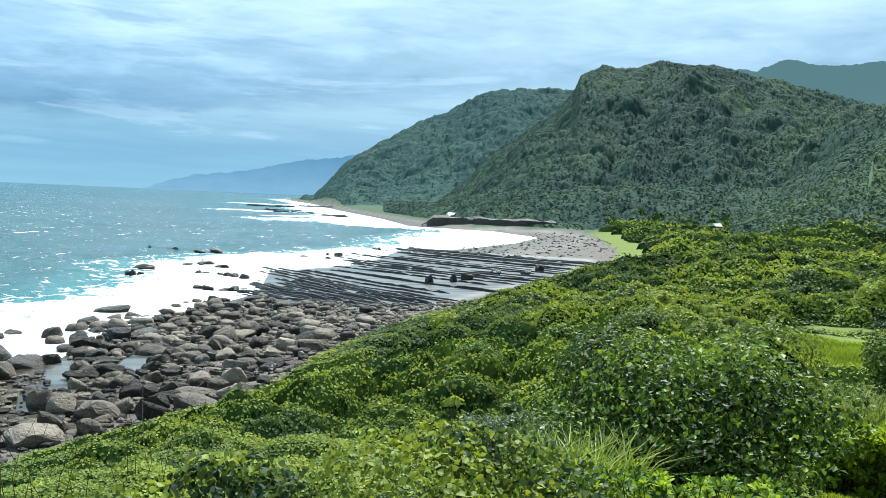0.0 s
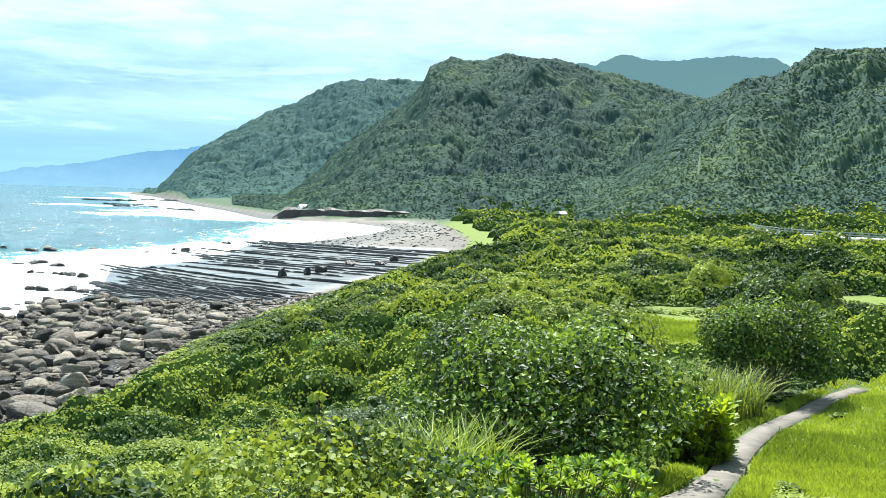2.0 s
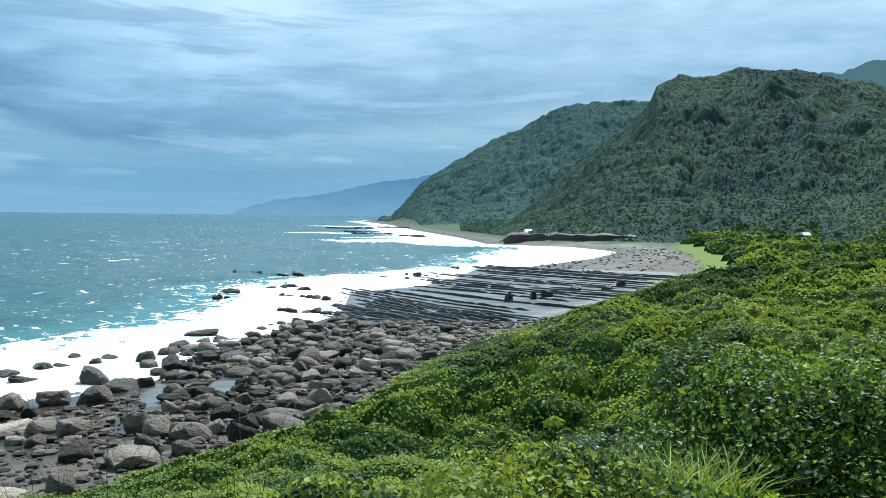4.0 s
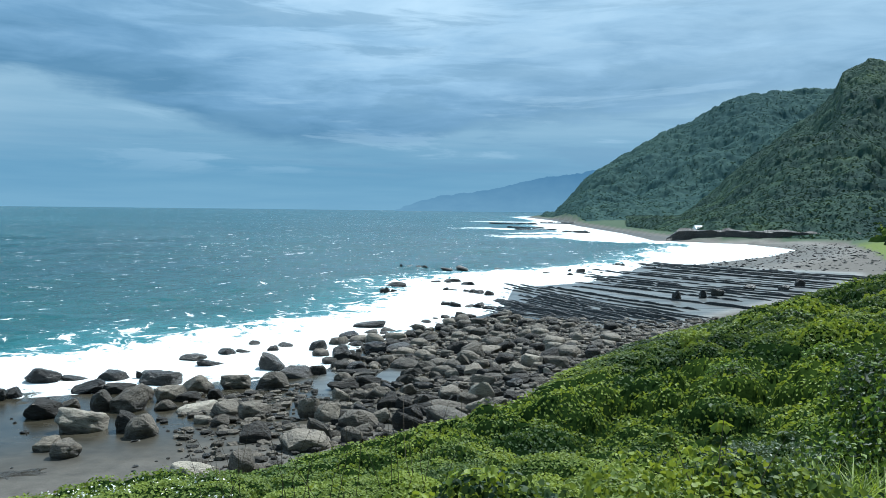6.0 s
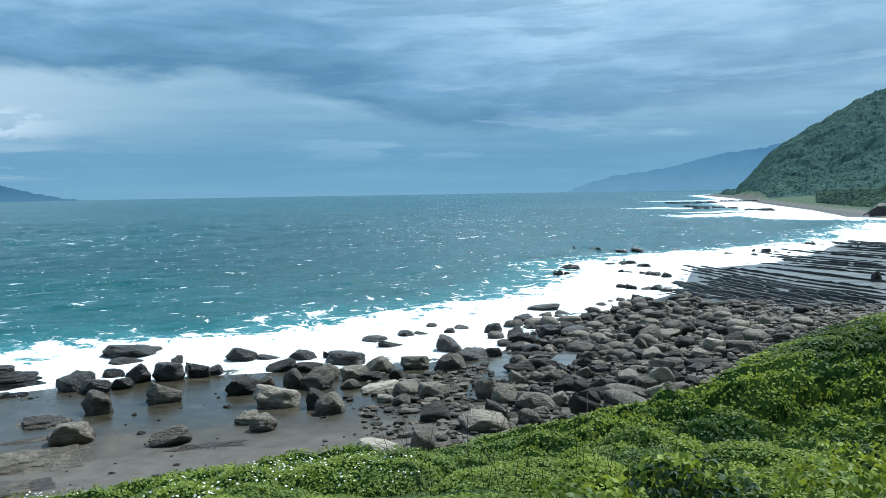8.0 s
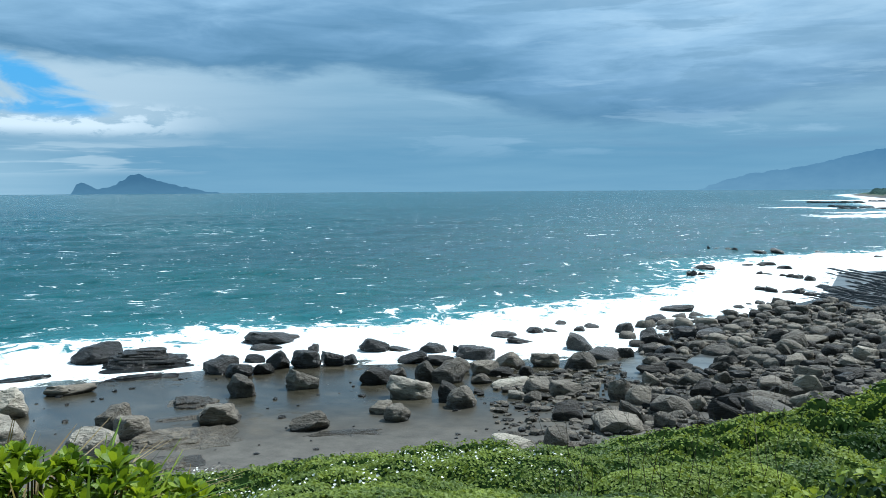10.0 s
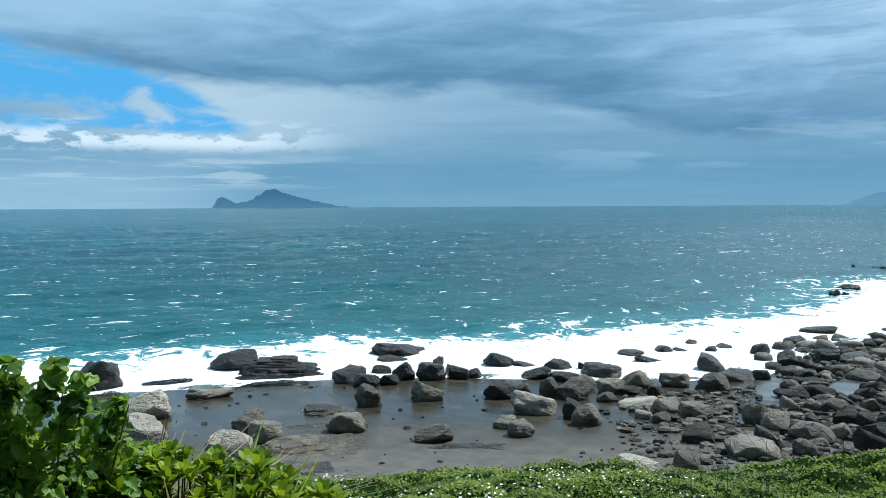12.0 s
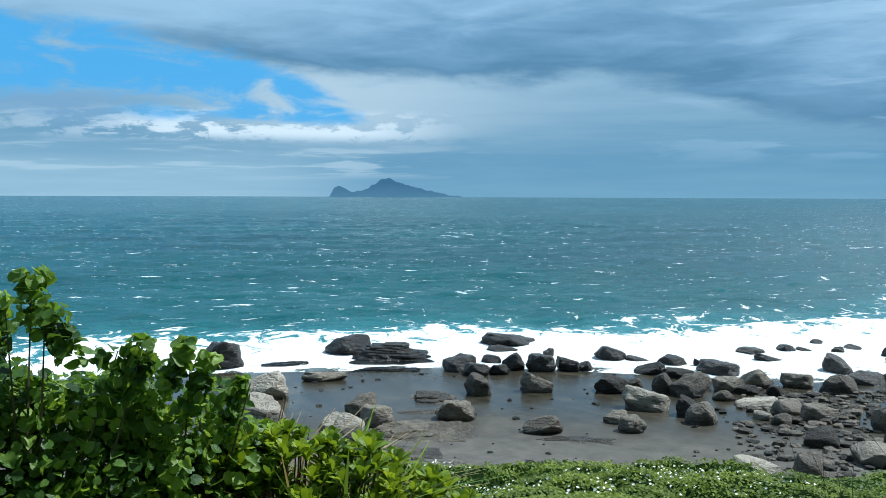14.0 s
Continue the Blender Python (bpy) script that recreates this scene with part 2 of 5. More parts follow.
# tide pools among the boulders: turn, distance, half widths
POOLS = [(24.2, 50.8, 1.0, 5.0), (19.7, 52.5, 1.25, 3.3), (18.9, 42.8, 0.6, 1.4)]


def tide_pool(x, y):
    """1 in a pool, 0 outside."""
    r, az = np.hypot(x, y), np.degrees(np.arctan2(-x, y))
    k = np.zeros(np.shape(x))
    for a, q, da, dq in POOLS:
        k = np.maximum(k, smooth(np.hypot((az - a) / da, (r - q) / dq), 1.15, 0.85))
    return k


def land(x, y):
    """Height of the ground."""
    x, y = np.asarray(x, float), np.asarray(y, float)
    s, d = signed(VEG, x, y), signed(SHORE, x, y)
    r, az = np.hypot(x, y), np.degrees(np.arctan2(-x, y))
    inland = 1.3 + 2.6 * (1 - np.exp(-np.clip(s, 0, None) / 9)) + 0.012 * np.clip(s - 30, 0, 200)
    k = smooth(-az, 2, 18)
    knoll = (1 - k) * 5.5 * np.exp(-(r / 15) ** 2) + k * (3.2 * np.exp(-(r / 12) ** 2) + 2.3 * smooth(r, 62, 22))
    beach = 0.05 + 1.25 * np.clip(d / np.maximum(d - np.minimum(s, 0), 0.1), 0, 1) ** 1.1
    z = np.where(s > 0, inland + knoll, beach)
    z = np.where(d < 0, np.maximum(0.05 + d * 0.12, -25), z)
    z = z + np.where(d > 0, (fractal(x * 0.5, y * 0.5, 3) - 0.44) * np.where(s > 0, 0.5, 0.12), 0)
    hills = np.maximum(ridge(az, r, RIDGE_A, 320, 640, 900), ridge(az, r, RIDGE_B, 190, 420, 650))
    hills = np.maximum(hills, ridge(az, r, RIDGE_C, 700, 1150, 1600))
    fold = (fractal(x / 70 + 9, y / 70, 4, 3) - 0.47) * np.clip(hills, 0, 40) * 0.9
    spur = np.where(az > -27, smooth(r, 330, 430) * smooth(r, 640, 550), smooth(r, 200, 270) * smooth(r, 420, 350))
    spur = np.maximum(spur, smooth(r, 720, 800) * smooth(r, 1150, 1000) * (az > -9))
    gully = 1 - np.abs(2 * fractal(az / 5.5 + r / 260, r / 210, 3, 23) - 0.9) * 1.6
    hills = hills + spur * ((fractal(x / 52, y / 52, 3, 13) - 0.45) * 38 + (gully - 0.6) * 20) * smooth(hills, 4, 30)
    return np.where(s > 0, z + np.maximum(hills + fold * np.clip((1 - hills / 150), 0.25, 1), 0), z)


def mesh_of(name, verts, faces, smooth_faces=False):
    """A mesh from arrays; all faces have as many corners as faces has columns."""
    verts, faces = np.ascontiguousarray(verts, np.float32), np.ascontiguousarray(faces, np.int32)
    me = bpy.data.meshes.new(name)
    me.vertices.add(len(verts))
    me.vertices.foreach_set("co", verts.ravel())
    n = faces.shape[1]
    me.loops.add(faces.size)
    me.loops.foreach_set("vertex_index", faces.ravel())
    me.polygons.add(len(faces))
    me.polygons.foreach_set("loop_start", np.arange(0, faces.size, n, dtype=np.int32))
    me.polygons.foreach_set("use_smooth", np.full(len(faces), smooth_faces))
    me.update(calc_edges=True)
    return me


def store(me, name, values):
    at = me.attributes.new(name, "FLOAT", "POINT")
    at.data.foreach_set("value", np.ascontiguousarray(values, np.float32))


def polar_grid(turns, radii):
    a, r = np.meshgrid(np.radians(turns), radii, indexing="ij")
    x, y = -np.sin(a) * r, np.cos(a) * r
    n, m = a.shape
    i, j = np.meshgrid(np.arange(n), np.arange(m - 1), indexing="ij")
    k = (i + 1) % n
    faces = np.stack([i * m + j, i * m + j + 1, k * m + j + 1, k * m + j], -1).reshape(-1, 4)
    return x.ravel(), y.ravel(), faces[:, ::-1]


# ---------------------------------------------------------------- materials
def material(name):
    mat = bpy.data.materials.new(name)
    mat.use_nodes = True
    return mat, Nodes(mat.node_tree)


def finish(n, surface):
    n.link(surface, n.add("OutputMaterial").inputs[0])


def bump(n, height, strength, distance):
    b = n.add("Bump", i_Strength=strength, i_Distance=distance)
    n.link(height, b.inputs["Height"])
    return b.outputs[0]


def principled(n, colour, rough, normal=None, spec=0.5):
    p = n.add("BsdfPrincipled")
    for key, v in (("Base Color", colour), ("Roughness", rough), ("Specular IOR Level", spec)):
        if isinstance(v, (int, float)):
            p.inputs[key].default_value = v
        elif isinstance(v, tuple):
            p.inputs[key].default_value = (*v, 1.0)
        else:
            n.link(v, p.inputs[key])
    if normal is not None:
        n.link(normal, p.inputs["Normal"])
    return p.outputs[0]


def foliage(name, dark, mid, light, gloss=0.4, shine=0.5, through_=0.35, patch=0.12, tuft=0.0, mixed=(0.62, 0.42, 0.9)):
    """Leaves: each one varies a little, each plant more; some light comes through. mixed: by plant, by leaf, by patch."""
    mat, n = material(name)
    plant = n.add("Attribute", name_="tint").outputs["Fac"]
    leaf = n.add("NewGeometry").outputs["Random Per Island"]
    at = n.add("TexCoord").outputs["Object"]
    broad = n.noise(at, patch, 3)
    k = n.math("ADD", n.math("MULTIPLY", plant, mixed[0]), n.math("MULTIPLY", n.math("SUBTRACT", leaf, 0.2), mixed[1]))
    k = n.math("ADD", k, n.math("MULTIPLY", n.math("SUBTRACT", broad, 0.42), mixed[2]))
    normal = None
    if tuft:
        small = n.noise(at, tuft, 5, 0.65)
        k = n.math("ADD", k, n.math("MULTIPLY", n.math("SUBTRACT", small, 0.4), 0.55))
        k = n.math("ADD", k, n.math("MULTIPLY", n.math("SUBTRACT", n.noise(at, patch * 0.4, 2), 0.45), 0.8))
        normal = bump(n, small, 0.6, 0.4 / tuft)
    col = n.ramp(k, [(0.1, dark), (0.45, mid), (0.85, light)])
    p = principled(n, col, gloss, normal, shine)
    t = n.add("BsdfTranslucent")
    n.link(n.mix(0.12, n.mix(1.0, col, (1.7, 1.55, 0.9), "MULTIPLY"), (light[0] * 1.6, light[1] * 1.5, light[2] * 0.8)), t.inputs[0])
    m = n.add("MixShader", i_Fac=through_)
    n.link(p, m.inputs[1])
    n.link(t.outputs[0], m.inputs[2])
    finish(n, m.outputs[0])
    return mat


LEAF_SCRUB = foliage("scrub_leaves", (0.022, 0.050, 0.024), (0.075, 0.125, 0.038), (0.25, 0.315, 0.048), 0.55, 0.18, 0.26, 0.05, 0.0, (1.0, 0.2, 0.5))
# inside of the scrub: near-black green paints the shade in gaps between leaves
INNER_SHADE = foliage("scrub_inside", (0.006, 0.014, 0.004), (0.013, 0.027, 0.007), (0.028, 0.048, 0.009), 0.9, 0.0, 0.05, 0.05, 6.0, (0.7, 0.0, 0.5))
LEAF_BRIGHT = foliage("bright_leaves", (0.011, 0.038, 0.011), (0.066, 0.145, 0.018), (0.31, 0.42, 0.028), 0.55, 0.16, 0.30, 0.24)
LEAF_DARK = foliage("glossy_leaves", (0.010, 0.026, 0.010), (0.042, 0.088, 0.022), (0.22, 0.32, 0.05), 0.52, 0.22, 0.26, 0.5, 0.0, (0.5, 0.62, 0.7))
LEAF_SILVER = foliage("grey_leaves", (0.06, 0.10, 0.05), (0.12, 0.17, 0.085), (0.22, 0.28, 0.15), 0.45, 0.4, 0.2, 0.5)
# both wood greens are lifted and blued: distance haze put into the leaf colour
LEAF_WOOD_HAZED = foliage("wood_leaves", (0.028, 0.058, 0.056), (0.052, 0.094, 0.072), (0.108, 0.160, 0.080), 0.85, 0.05, 0.15, 0.012, 0.75, (0.36, 0.08, 1.05))
LEAF_FAR_HAZED = foliage("hazed_far_leaves", (0.052, 0.102, 0.103), (0.070, 0.125, 0.114), (0.097, 0.156, 0.122), 0.9, 0.03, 0.15, 0.009, 0.45, (0.35, 0.0, 0.6))
LEAF_ROSETTE = foliage("rosette_leaves", (0.036, 0.082, 0.008), (0.125, 0.205, 0.012), (0.27, 0.355, 0.018), 0.42, 0.35, 0.38, 0.6, 20.0)
LEAF_GRASS = foliage("grass_blades", (0.075, 0.125, 0.018), (0.17, 0.245, 0.028), (0.33, 0.41, 0.05), 0.55, 0.25, 0.33, 0.3)
LEAF_BUSH = foliage("bush_leaves", (0.022, 0.058, 0.012), (0.095, 0.185, 0.028), (0.27, 0.39, 0.05), 0.40, 0.45, 0.42, 0.9, 24.0)
LEAF_STRAW = foliage("dry_grass", (0.16, 0.11, 0.05), (0.30, 0.22, 0.11), (0.45, 0.36, 0.20), 0.7, 0.2, 0.2, 0.5)
# default crown inside, its shade likewise put into the colour
CORE_SHADE = foliage("core_shade", (0.006, 0.015, 0.004), (0.013, 0.030, 0.006), (0.028, 0.058, 0.009), 0.9, 0.0, 0.05, 0.05, 9.0)

# ground: soil under plants, shingle and wet rock on the shore, turf on the lawns
GROUND, n = material("ground")
at = n.add("TexCoord").outputs["Object"]
fine, mid_, broad = n.noise(at, 14, 6, 0.6), n.noise(at, 1.3, 5, 0.6), n.noise(at, 0.15, 4)
soil = n.ramp(mid_, [(0.3, (0.026, 0.046, 0.012)), (0.7, (0.085, 0.125, 0.022))])
turf = n.ramp(n.math("ADD", n.math("MULTIPLY", mid_, 0.5), n.math("MULTIPLY", fine, 0.5)), [(0.3, (0.075, 0.118, 0.014)), (0.7, (0.165, 0.215, 0.028))])
sand = n.ramp(n.math("ADD", n.math("MULTIPLY", mid_, 0.6), n.math("MULTIPLY", fine, 0.4)), [(0.3, (0.075, 0.069, 0.061)), (0.7, (0.175, 0.162, 0.143))])
shelf = n.noise(n.mapping(at, scale=(0.05, 0.9, 1), rot=(0, 0, radians(32))), 1.0, 5, 0.6, 0.3)
wet = n.ramp(n.math("ADD", n.math("MULTIPLY", mid_, 0.5), n.math("MULTIPLY", n.noise(n.mapping(at, scale=(0.25, 1.6, 1), rot=(0, 0, radians(38))), 0.9, 5, 0.6, 0.5), 0.5)), [(0.35, (0.021, 0.019, 0.012)), (0.65, (0.062, 0.054, 0.037))])
w_turf = n.add("Attribute", name_="turf").outputs["Fac"]
w_shore = n.add("Attribute", name_="beach").outputs["Fac"]
w_wet = n.add("Attribute", name_="wet").outputs["Fac"]
w_wood = n.add("Attribute", name_="wood").outputs["Fac"]
w_bench = n.add("Attribute", name_="bench").outputs["Fac"]
soil = n.mix(w_wood, soil, (0.045, 0.085, 0.042))
col = n.mix(w_turf, soil, turf)
col = n.mix(w_shore, col, sand)
wetness = n.math("MAXIMUM", w_bench, n.math("MULTIPLY", w_wet, n.step(n.math("ADD", n.math("MULTIPLY", mid_, 0.4), broad), 0.98, 0.80)))
wet = n.mix(n.step(n.noise(at, 0.32, 5, 0.65), 0.54, 0.66), wet, (0.085, 0.072, 0.050))
# bench and pools: the pale tones put the sky's reflection into the base colour
col = n.mix(w_bench, n.mix(w_wet, col, wet), n.ramp(shelf, [(0.40, (0.035, 0.036, 0.036)), (0.52, (0.15, 0.16, 0.155)), (0.7, (0.20, 0.205, 0.195))]))
film_ = n.math("MAXIMUM", n.math("SUBTRACT", n.math("SUBTRACT", 0.9, n.math("MULTIPLY", wetness, 0.66)), n.math("MULTIPLY", w_bench, -0.06)), 0.13)
relief = n.math("MULTIPLY", n.math("ADD", n.math("MULTIPLY", fine, 0.4), mid_), n.math("SUBTRACT", 1.0, n.math("MULTIPLY", wetness, 0.96)))
finish(n, principled(n, col, film_, bump(n, relief, 0.35, 0.05), n.math("ADD", 0.27, n.math("MULTIPLY", w_bench, 0.39))))


def rock(name, dark, light, rough=0.75, lines=4.0):
    """Bedded stone: blotches, grain, thin beds that stand out, and darker colour in the hollows."""
    mat, n = material(name)
    at = n.add("TexCoord").outputs["Object"]
    one = n.math("FRACT", n.math("ADD", n.add("ObjectInfo").outputs["Random"], n.add("NewGeometry").outputs["Random Per Island"]))
    grain, blot, pit = n.noise(at, 22, 6, 0.7), n.noise(at, 2.2, 4, 0.6), n.noise(at, 7.5, 4, 0.65, 0.4)
    bed = n.noise(n.mapping(at, scale=(0.5, 0.5, lines)), 2.4, 5, 0.65, 0.5)
    k = n.math("ADD", n.math("MULTIPLY", grain, 0.22), n.math("MULTIPLY", blot, 0.48))
    k = n.math("ADD", k, n.math("MULTIPLY", bed, 0.18))
    k = n.math("ADD", k, n.math("MULTIPLY", pit, 0.14))
    k = n.math("ADD", k, n.math("MULTIPLY", n.math("SUBTRACT", one, 0.5), 0.62))
    col = n.ramp(k, [(0.30, dark), (0.54, tuple((a + b) / 2.2 for a, b in zip(dark, light))), (0.80, light)])
    col = n.mix(n.math("MULTIPLY", n.step(pit, 0.42, 0.33), 0.6), col, tuple(c * 0.8 for c in dark))
    h = n.math("ADD", n.math("ADD", n.math("MULTIPLY", grain, 0.6), n.math("MULTIPLY", bed, 0.45)), n.math("ADD", n.math("MULTIPLY", pit, 1.6), n.math("MULTIPLY", blot, 1.5)))
    # tide mark: each stone's foot is damp; shade of its sides is coloured in too
    sp = n.add("SeparateXYZ")
    n.link(at, sp.inputs[0])
    damp_shade = n.step(n.math("ADD", sp.outputs[2], n.math("MULTIPLY", n.math("SUBTRACT", blot, 0.5), 0.9)), 0.45, 0.10)
    col = n.mix(n.math("MULTIPLY", damp_shade, 0.72), col, dark)
    coarse = n.math("SUBTRACT", n.math("SUBTRACT", rough + 0.1, n.math("MULTIPLY", blot, 0.25)), n.math("MULTIPLY", damp_shade, 0.2))
    finish(n, principled(n, col, coarse, bump(n, h, 1.0, 0.16)))
    return mat


ROCK_DRY = rock("dry_sandstone", (0.020, 0.0165, 0.0125), (0.33, 0.285, 0.225))
ROCK_SHINGLE = rock("shingle_stone", (0.024, 0.020, 0.015), (0.27, 0.23, 0.18))
ROCK_PALE = rock("pale_sandstone", (0.055, 0.047, 0.036), (0.54, 0.48, 0.39))
ROCK_WET = rock("wet_rock", (0.011, 0.010, 0.009), (0.060, 0.054, 0.047), 0.42)
ROCK_TAN = rock("tan_ledge", (0.070, 0.058, 0.042), (0.36, 0.30, 0.22), 0.6)
ROCK_LEDGE = rock("ledge_rock", (0.024, 0.025, 0.027), (0.125, 0.122, 0.118), 0.5, 5)

# the sea: teal over the deep, turquoise over the shallows, foam where it breaks
SEA, n = material("sea_water")
at = n.add("TexCoord").outputs["Object"]
shoal = n.add("Attribute", name_="shoal").outputs["Fac"]
surf = n.add("Attribute", name_="surf").outputs["Fac"]
lee = n.noise(at, 0.012, 3)
along = n.mapping(at, rot=(0, 0, radians(-62)))
col = n.mix(shoal, n.ramp(lee, [(0.35, (0.007, 0.065, 0.086)), (0.65, (0.014, 0.095, 0.111))]), (0.058, 0.25, 0.29))
col = n.mix(n.add("Attribute", name_="brim").outputs["Fac"], col, (0.105, 0.115, 0.10))
chop = n.noise(n.mapping(along, scale=(0.35, 1.1, 1)), 0.55, 7, 0.65, 0.3)
ripple = n.noise(at, 2.5, 4, 0.6)
water = principled(n, col, 0.2, bump(n, n.math("ADD", chop, n.math("MULTIPLY", ripple, 0.15)), 1.0, 0.9), 0.14)
lace = n.noise(at, 0.5, 7, 0.68, 0.8)
cap = n.noise(n.mapping(along, scale=(0.34, 1.2, 1)), 0.62, 7, 0.68, 0.3)
spark = n.noise(n.mapping(along, scale=(0.5, 1.6, 1), loc=(7, 3, 0)), 1.1, 5, 0.7, 0.2)
caps = n.step(n.math("ADD", cap, n.math("MULTIPLY", lee, 0.16)), 0.722, 0.752)
caps = n.math("MAXIMUM", caps, n.math("MULTIPLY", n.step(n.math("ADD", spark, n.math("MULTIPLY", cap, 0.35)), 0.842, 0.882), 0.9))
white = n.step(n.math("ADD", surf, n.math("MULTIPLY", n.math("SUBTRACT", lace, 0.5), 2.6)), 0.42, 0.60)
white = n.math("MAXIMUM", white, caps)
froth = principled(n, n.ramp(lace, [(0.3, (0.72, 0.80, 0.82)), (0.6, (0.92, 0.94, 0.94))]), 0.7, bump(n, lace, 0.5, 0.2), 0.2)
m = n.add("MixShader")
n.link(white, m.inputs[0])
n.link(water, m.inputs[1])
n.link(froth, m.inputs[2])
finish(n, m.outputs[0])


def plain(name, colour, rough=0.6, vary=0.25, scale=6.0):
    mat, n = material(name)
    at = n.add("TexCoord").outputs["Object"]
    g = n.noise(at, scale, 5, 0.6)
    a, b = tuple(c * (1 - vary) for c in colour), tuple(min(1, c * (1 + vary)) for c in colour)
    finish(n, principled(n, n.ramp(g, [(0.3, a), (0.7, b)]), rough, bump(n, g, 0.3, 0.02)))
    return mat


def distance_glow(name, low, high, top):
    """Far land, a backdrop that glows, with the haze put into its colours."""
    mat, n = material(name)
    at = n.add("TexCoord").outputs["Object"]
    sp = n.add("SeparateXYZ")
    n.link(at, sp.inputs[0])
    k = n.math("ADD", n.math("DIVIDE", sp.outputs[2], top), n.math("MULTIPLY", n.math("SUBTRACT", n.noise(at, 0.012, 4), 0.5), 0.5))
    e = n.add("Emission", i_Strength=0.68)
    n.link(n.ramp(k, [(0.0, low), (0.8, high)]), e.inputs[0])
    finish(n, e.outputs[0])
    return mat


TWIG = plain("twigs", (0.10, 0.075, 0.05), 0.8)
PAVING = plain("worn_concrete", (0.145, 0.13, 0.112), 0.85, 0.3, 3.0)
ROAD = plain("pale_road", (0.30, 0.30, 0.30), 0.5, 0.15, 2.0)
CONCRETE = plain("rail_concrete", (0.42, 0.42, 0.40), 0.8, 0.2, 4.0)
WHITE = plain("white_paint", (0.80, 0.80, 0.78), 0.5, 0.08)
PETAL = plain("petals", (0.85, 0.85, 0.78), 0.6, 0.05)


def thing(name, me, mat, label="", category="", group="", kind="", parent=None):
    ob = new(name, me)
    if mat is not None:
        me.materials.append(mat)
    if parent is not None:
        ob.parent = parent
    return tagged(ob, label, category, group, kind)


# ---------------------------------------------------------------- ground and sea
turns = np.concatenate([np.arange(-44, 84, 0.36), np.arange(84, 316, 4.0)])
radii = np.concatenate([[0.0], np.geomspace(1.5, 60, 84), np.geomspace(61, 1700, 140), np.geomspace(1750, 4900, 12)])
gx, gy, faces = polar_grid(turns, radii)
gz = land(gx, gy)
me = mesh_of("ground", np.stack([gx, gy, gz], 1), faces, True)
s, d = signed(VEG, gx, gy), signed(SHORE, gx, gy)
lawn = np.zeros(len(gx))
for lx, ly, lr in LAWNS:
    lawn = np.maximum(lawn, smooth(np.hypot(gx - lx, gy - ly), lr * 1.15, lr * 0.8))
strand = smooth(s, 11, 6) * smooth(gy, 112, 135) * smooth(gy, 300, 262) * (s > 0)
store(me, "turf", np.maximum(lawn, strand))
store(me, "wood", smooth(np.hypot(gx, gy), 240, 300))
store(me, "beach", smooth(s, 0.8, -0.5))
across = (gx * 0.69 + gy * 0.73)
bench_mask = smooth(across, 48, 52) * smooth(across, 136, 126) * smooth(s, -1.0, -5.0) * (gy < 190)
store(me, "bench", np.maximum(bench_mask, 0.8 * tide_pool(gx, gy)))
store(me, "wet", np.maximum(smooth(d, 24, 10) * smooth(s, -0.5, -2.5) * np.where(gy > 175, 0.75, 1.0), np.maximum(bench_mask, tide_pool(gx, gy))))
ground = thing("ground", me, GROUND, "green coastal slope running down to a stony shore", "ground", kind="structure")

turns = np.concatenate([np.arange(-12, 84, 0.4), np.arange(84, 348, 4.0)])
radii = np.concatenate([np.geomspace(44, 140, 210), np.geomspace(141, 600, 120), np.geomspace(620, 4980, 40)])
sx, sy, faces = polar_grid(turns, radii)
off = -signed(SHORE, sx, sy)
crest = signed(FOAM, sx, sy)
swell = np.sin(off / 5.5 + 3 * fractal(sx / 40, sy / 40, 3)) * 0.30 + np.sin(off / 2.1 + 5 * fractal(sx / 15, sy / 15, 3, 5)) * 0.12
ca, sa = math.cos(radians(62)), math.sin(radians(62))
ua, va = sx * ca + sy * sa, -sx * sa + sy * ca
chop = (fractal(ua / 5.0, va / 2.2, 4, 40) - 0.47) * 0.9 + (fractal(ua / 2.0, va / 0.9, 2, 50) - 0.37) * 0.3
swell = swell + chop
sz = swell * smooth(off, 2, 25) * smooth(np.hypot(sx, sy), 900, 200) - 0.02
sz += 0.55 * np.exp(-(crest / 2.6) ** 2) * fractal(sx / 7, sy / 7, 3, 8) * 1.6 * (np.hypot(sx, sy) < 300)
me = mesh_of("water", np.stack([sx, sy, sz], 1), faces, True)
rough_edge = (fractal(sx / 9, sy / 9, 4, 21) - 0.47) * 14 * smooth(np.hypot(sx, sy), 20, 200) + (fractal(sx / 3, sy / 3, 3, 31) - 0.45) * 4
inside = np.maximum(smooth(crest + rough_edge, -6, 7.0), 0.36 * smooth(crest + rough_edge, -16, 0))
inside = inside * (0.62 + 0.38 * smooth(off + (fractal(sx / 2.5, sy / 2.5, 3, 61) - 0.45) * 5, 0.0, 5.0))
far_reef = np.zeros(len(sx))
for fx, fy, fa, fb in ((-70, 620, 26, 120), (-95, 480, 45, 18), (-150, 760, 60, 30), (-60, 400, 30, 14), (-45, 350, 40, 26)):
    far_reef = np.maximum(far_reef, 0.85 * smooth(np.hypot((sx - fx) / fa, (sy - fy) / fb), 1.3, 0.5))
store(me, "brim", smooth(off + (fractal(sx / 3, sy / 3, 3, 71) - 0.45) * 5, 6.0, 1.0))
store(me, "surf", np.maximum(inside, far_reef))
store(me, "shoal", np.maximum(smooth(crest, -16, 2) * 0.9, smooth(crest, -90, -8) * 0.16))
thing("water", me, SEA, "choppy teal sea breaking in white foam on the rocks", "sea", kind="structure")

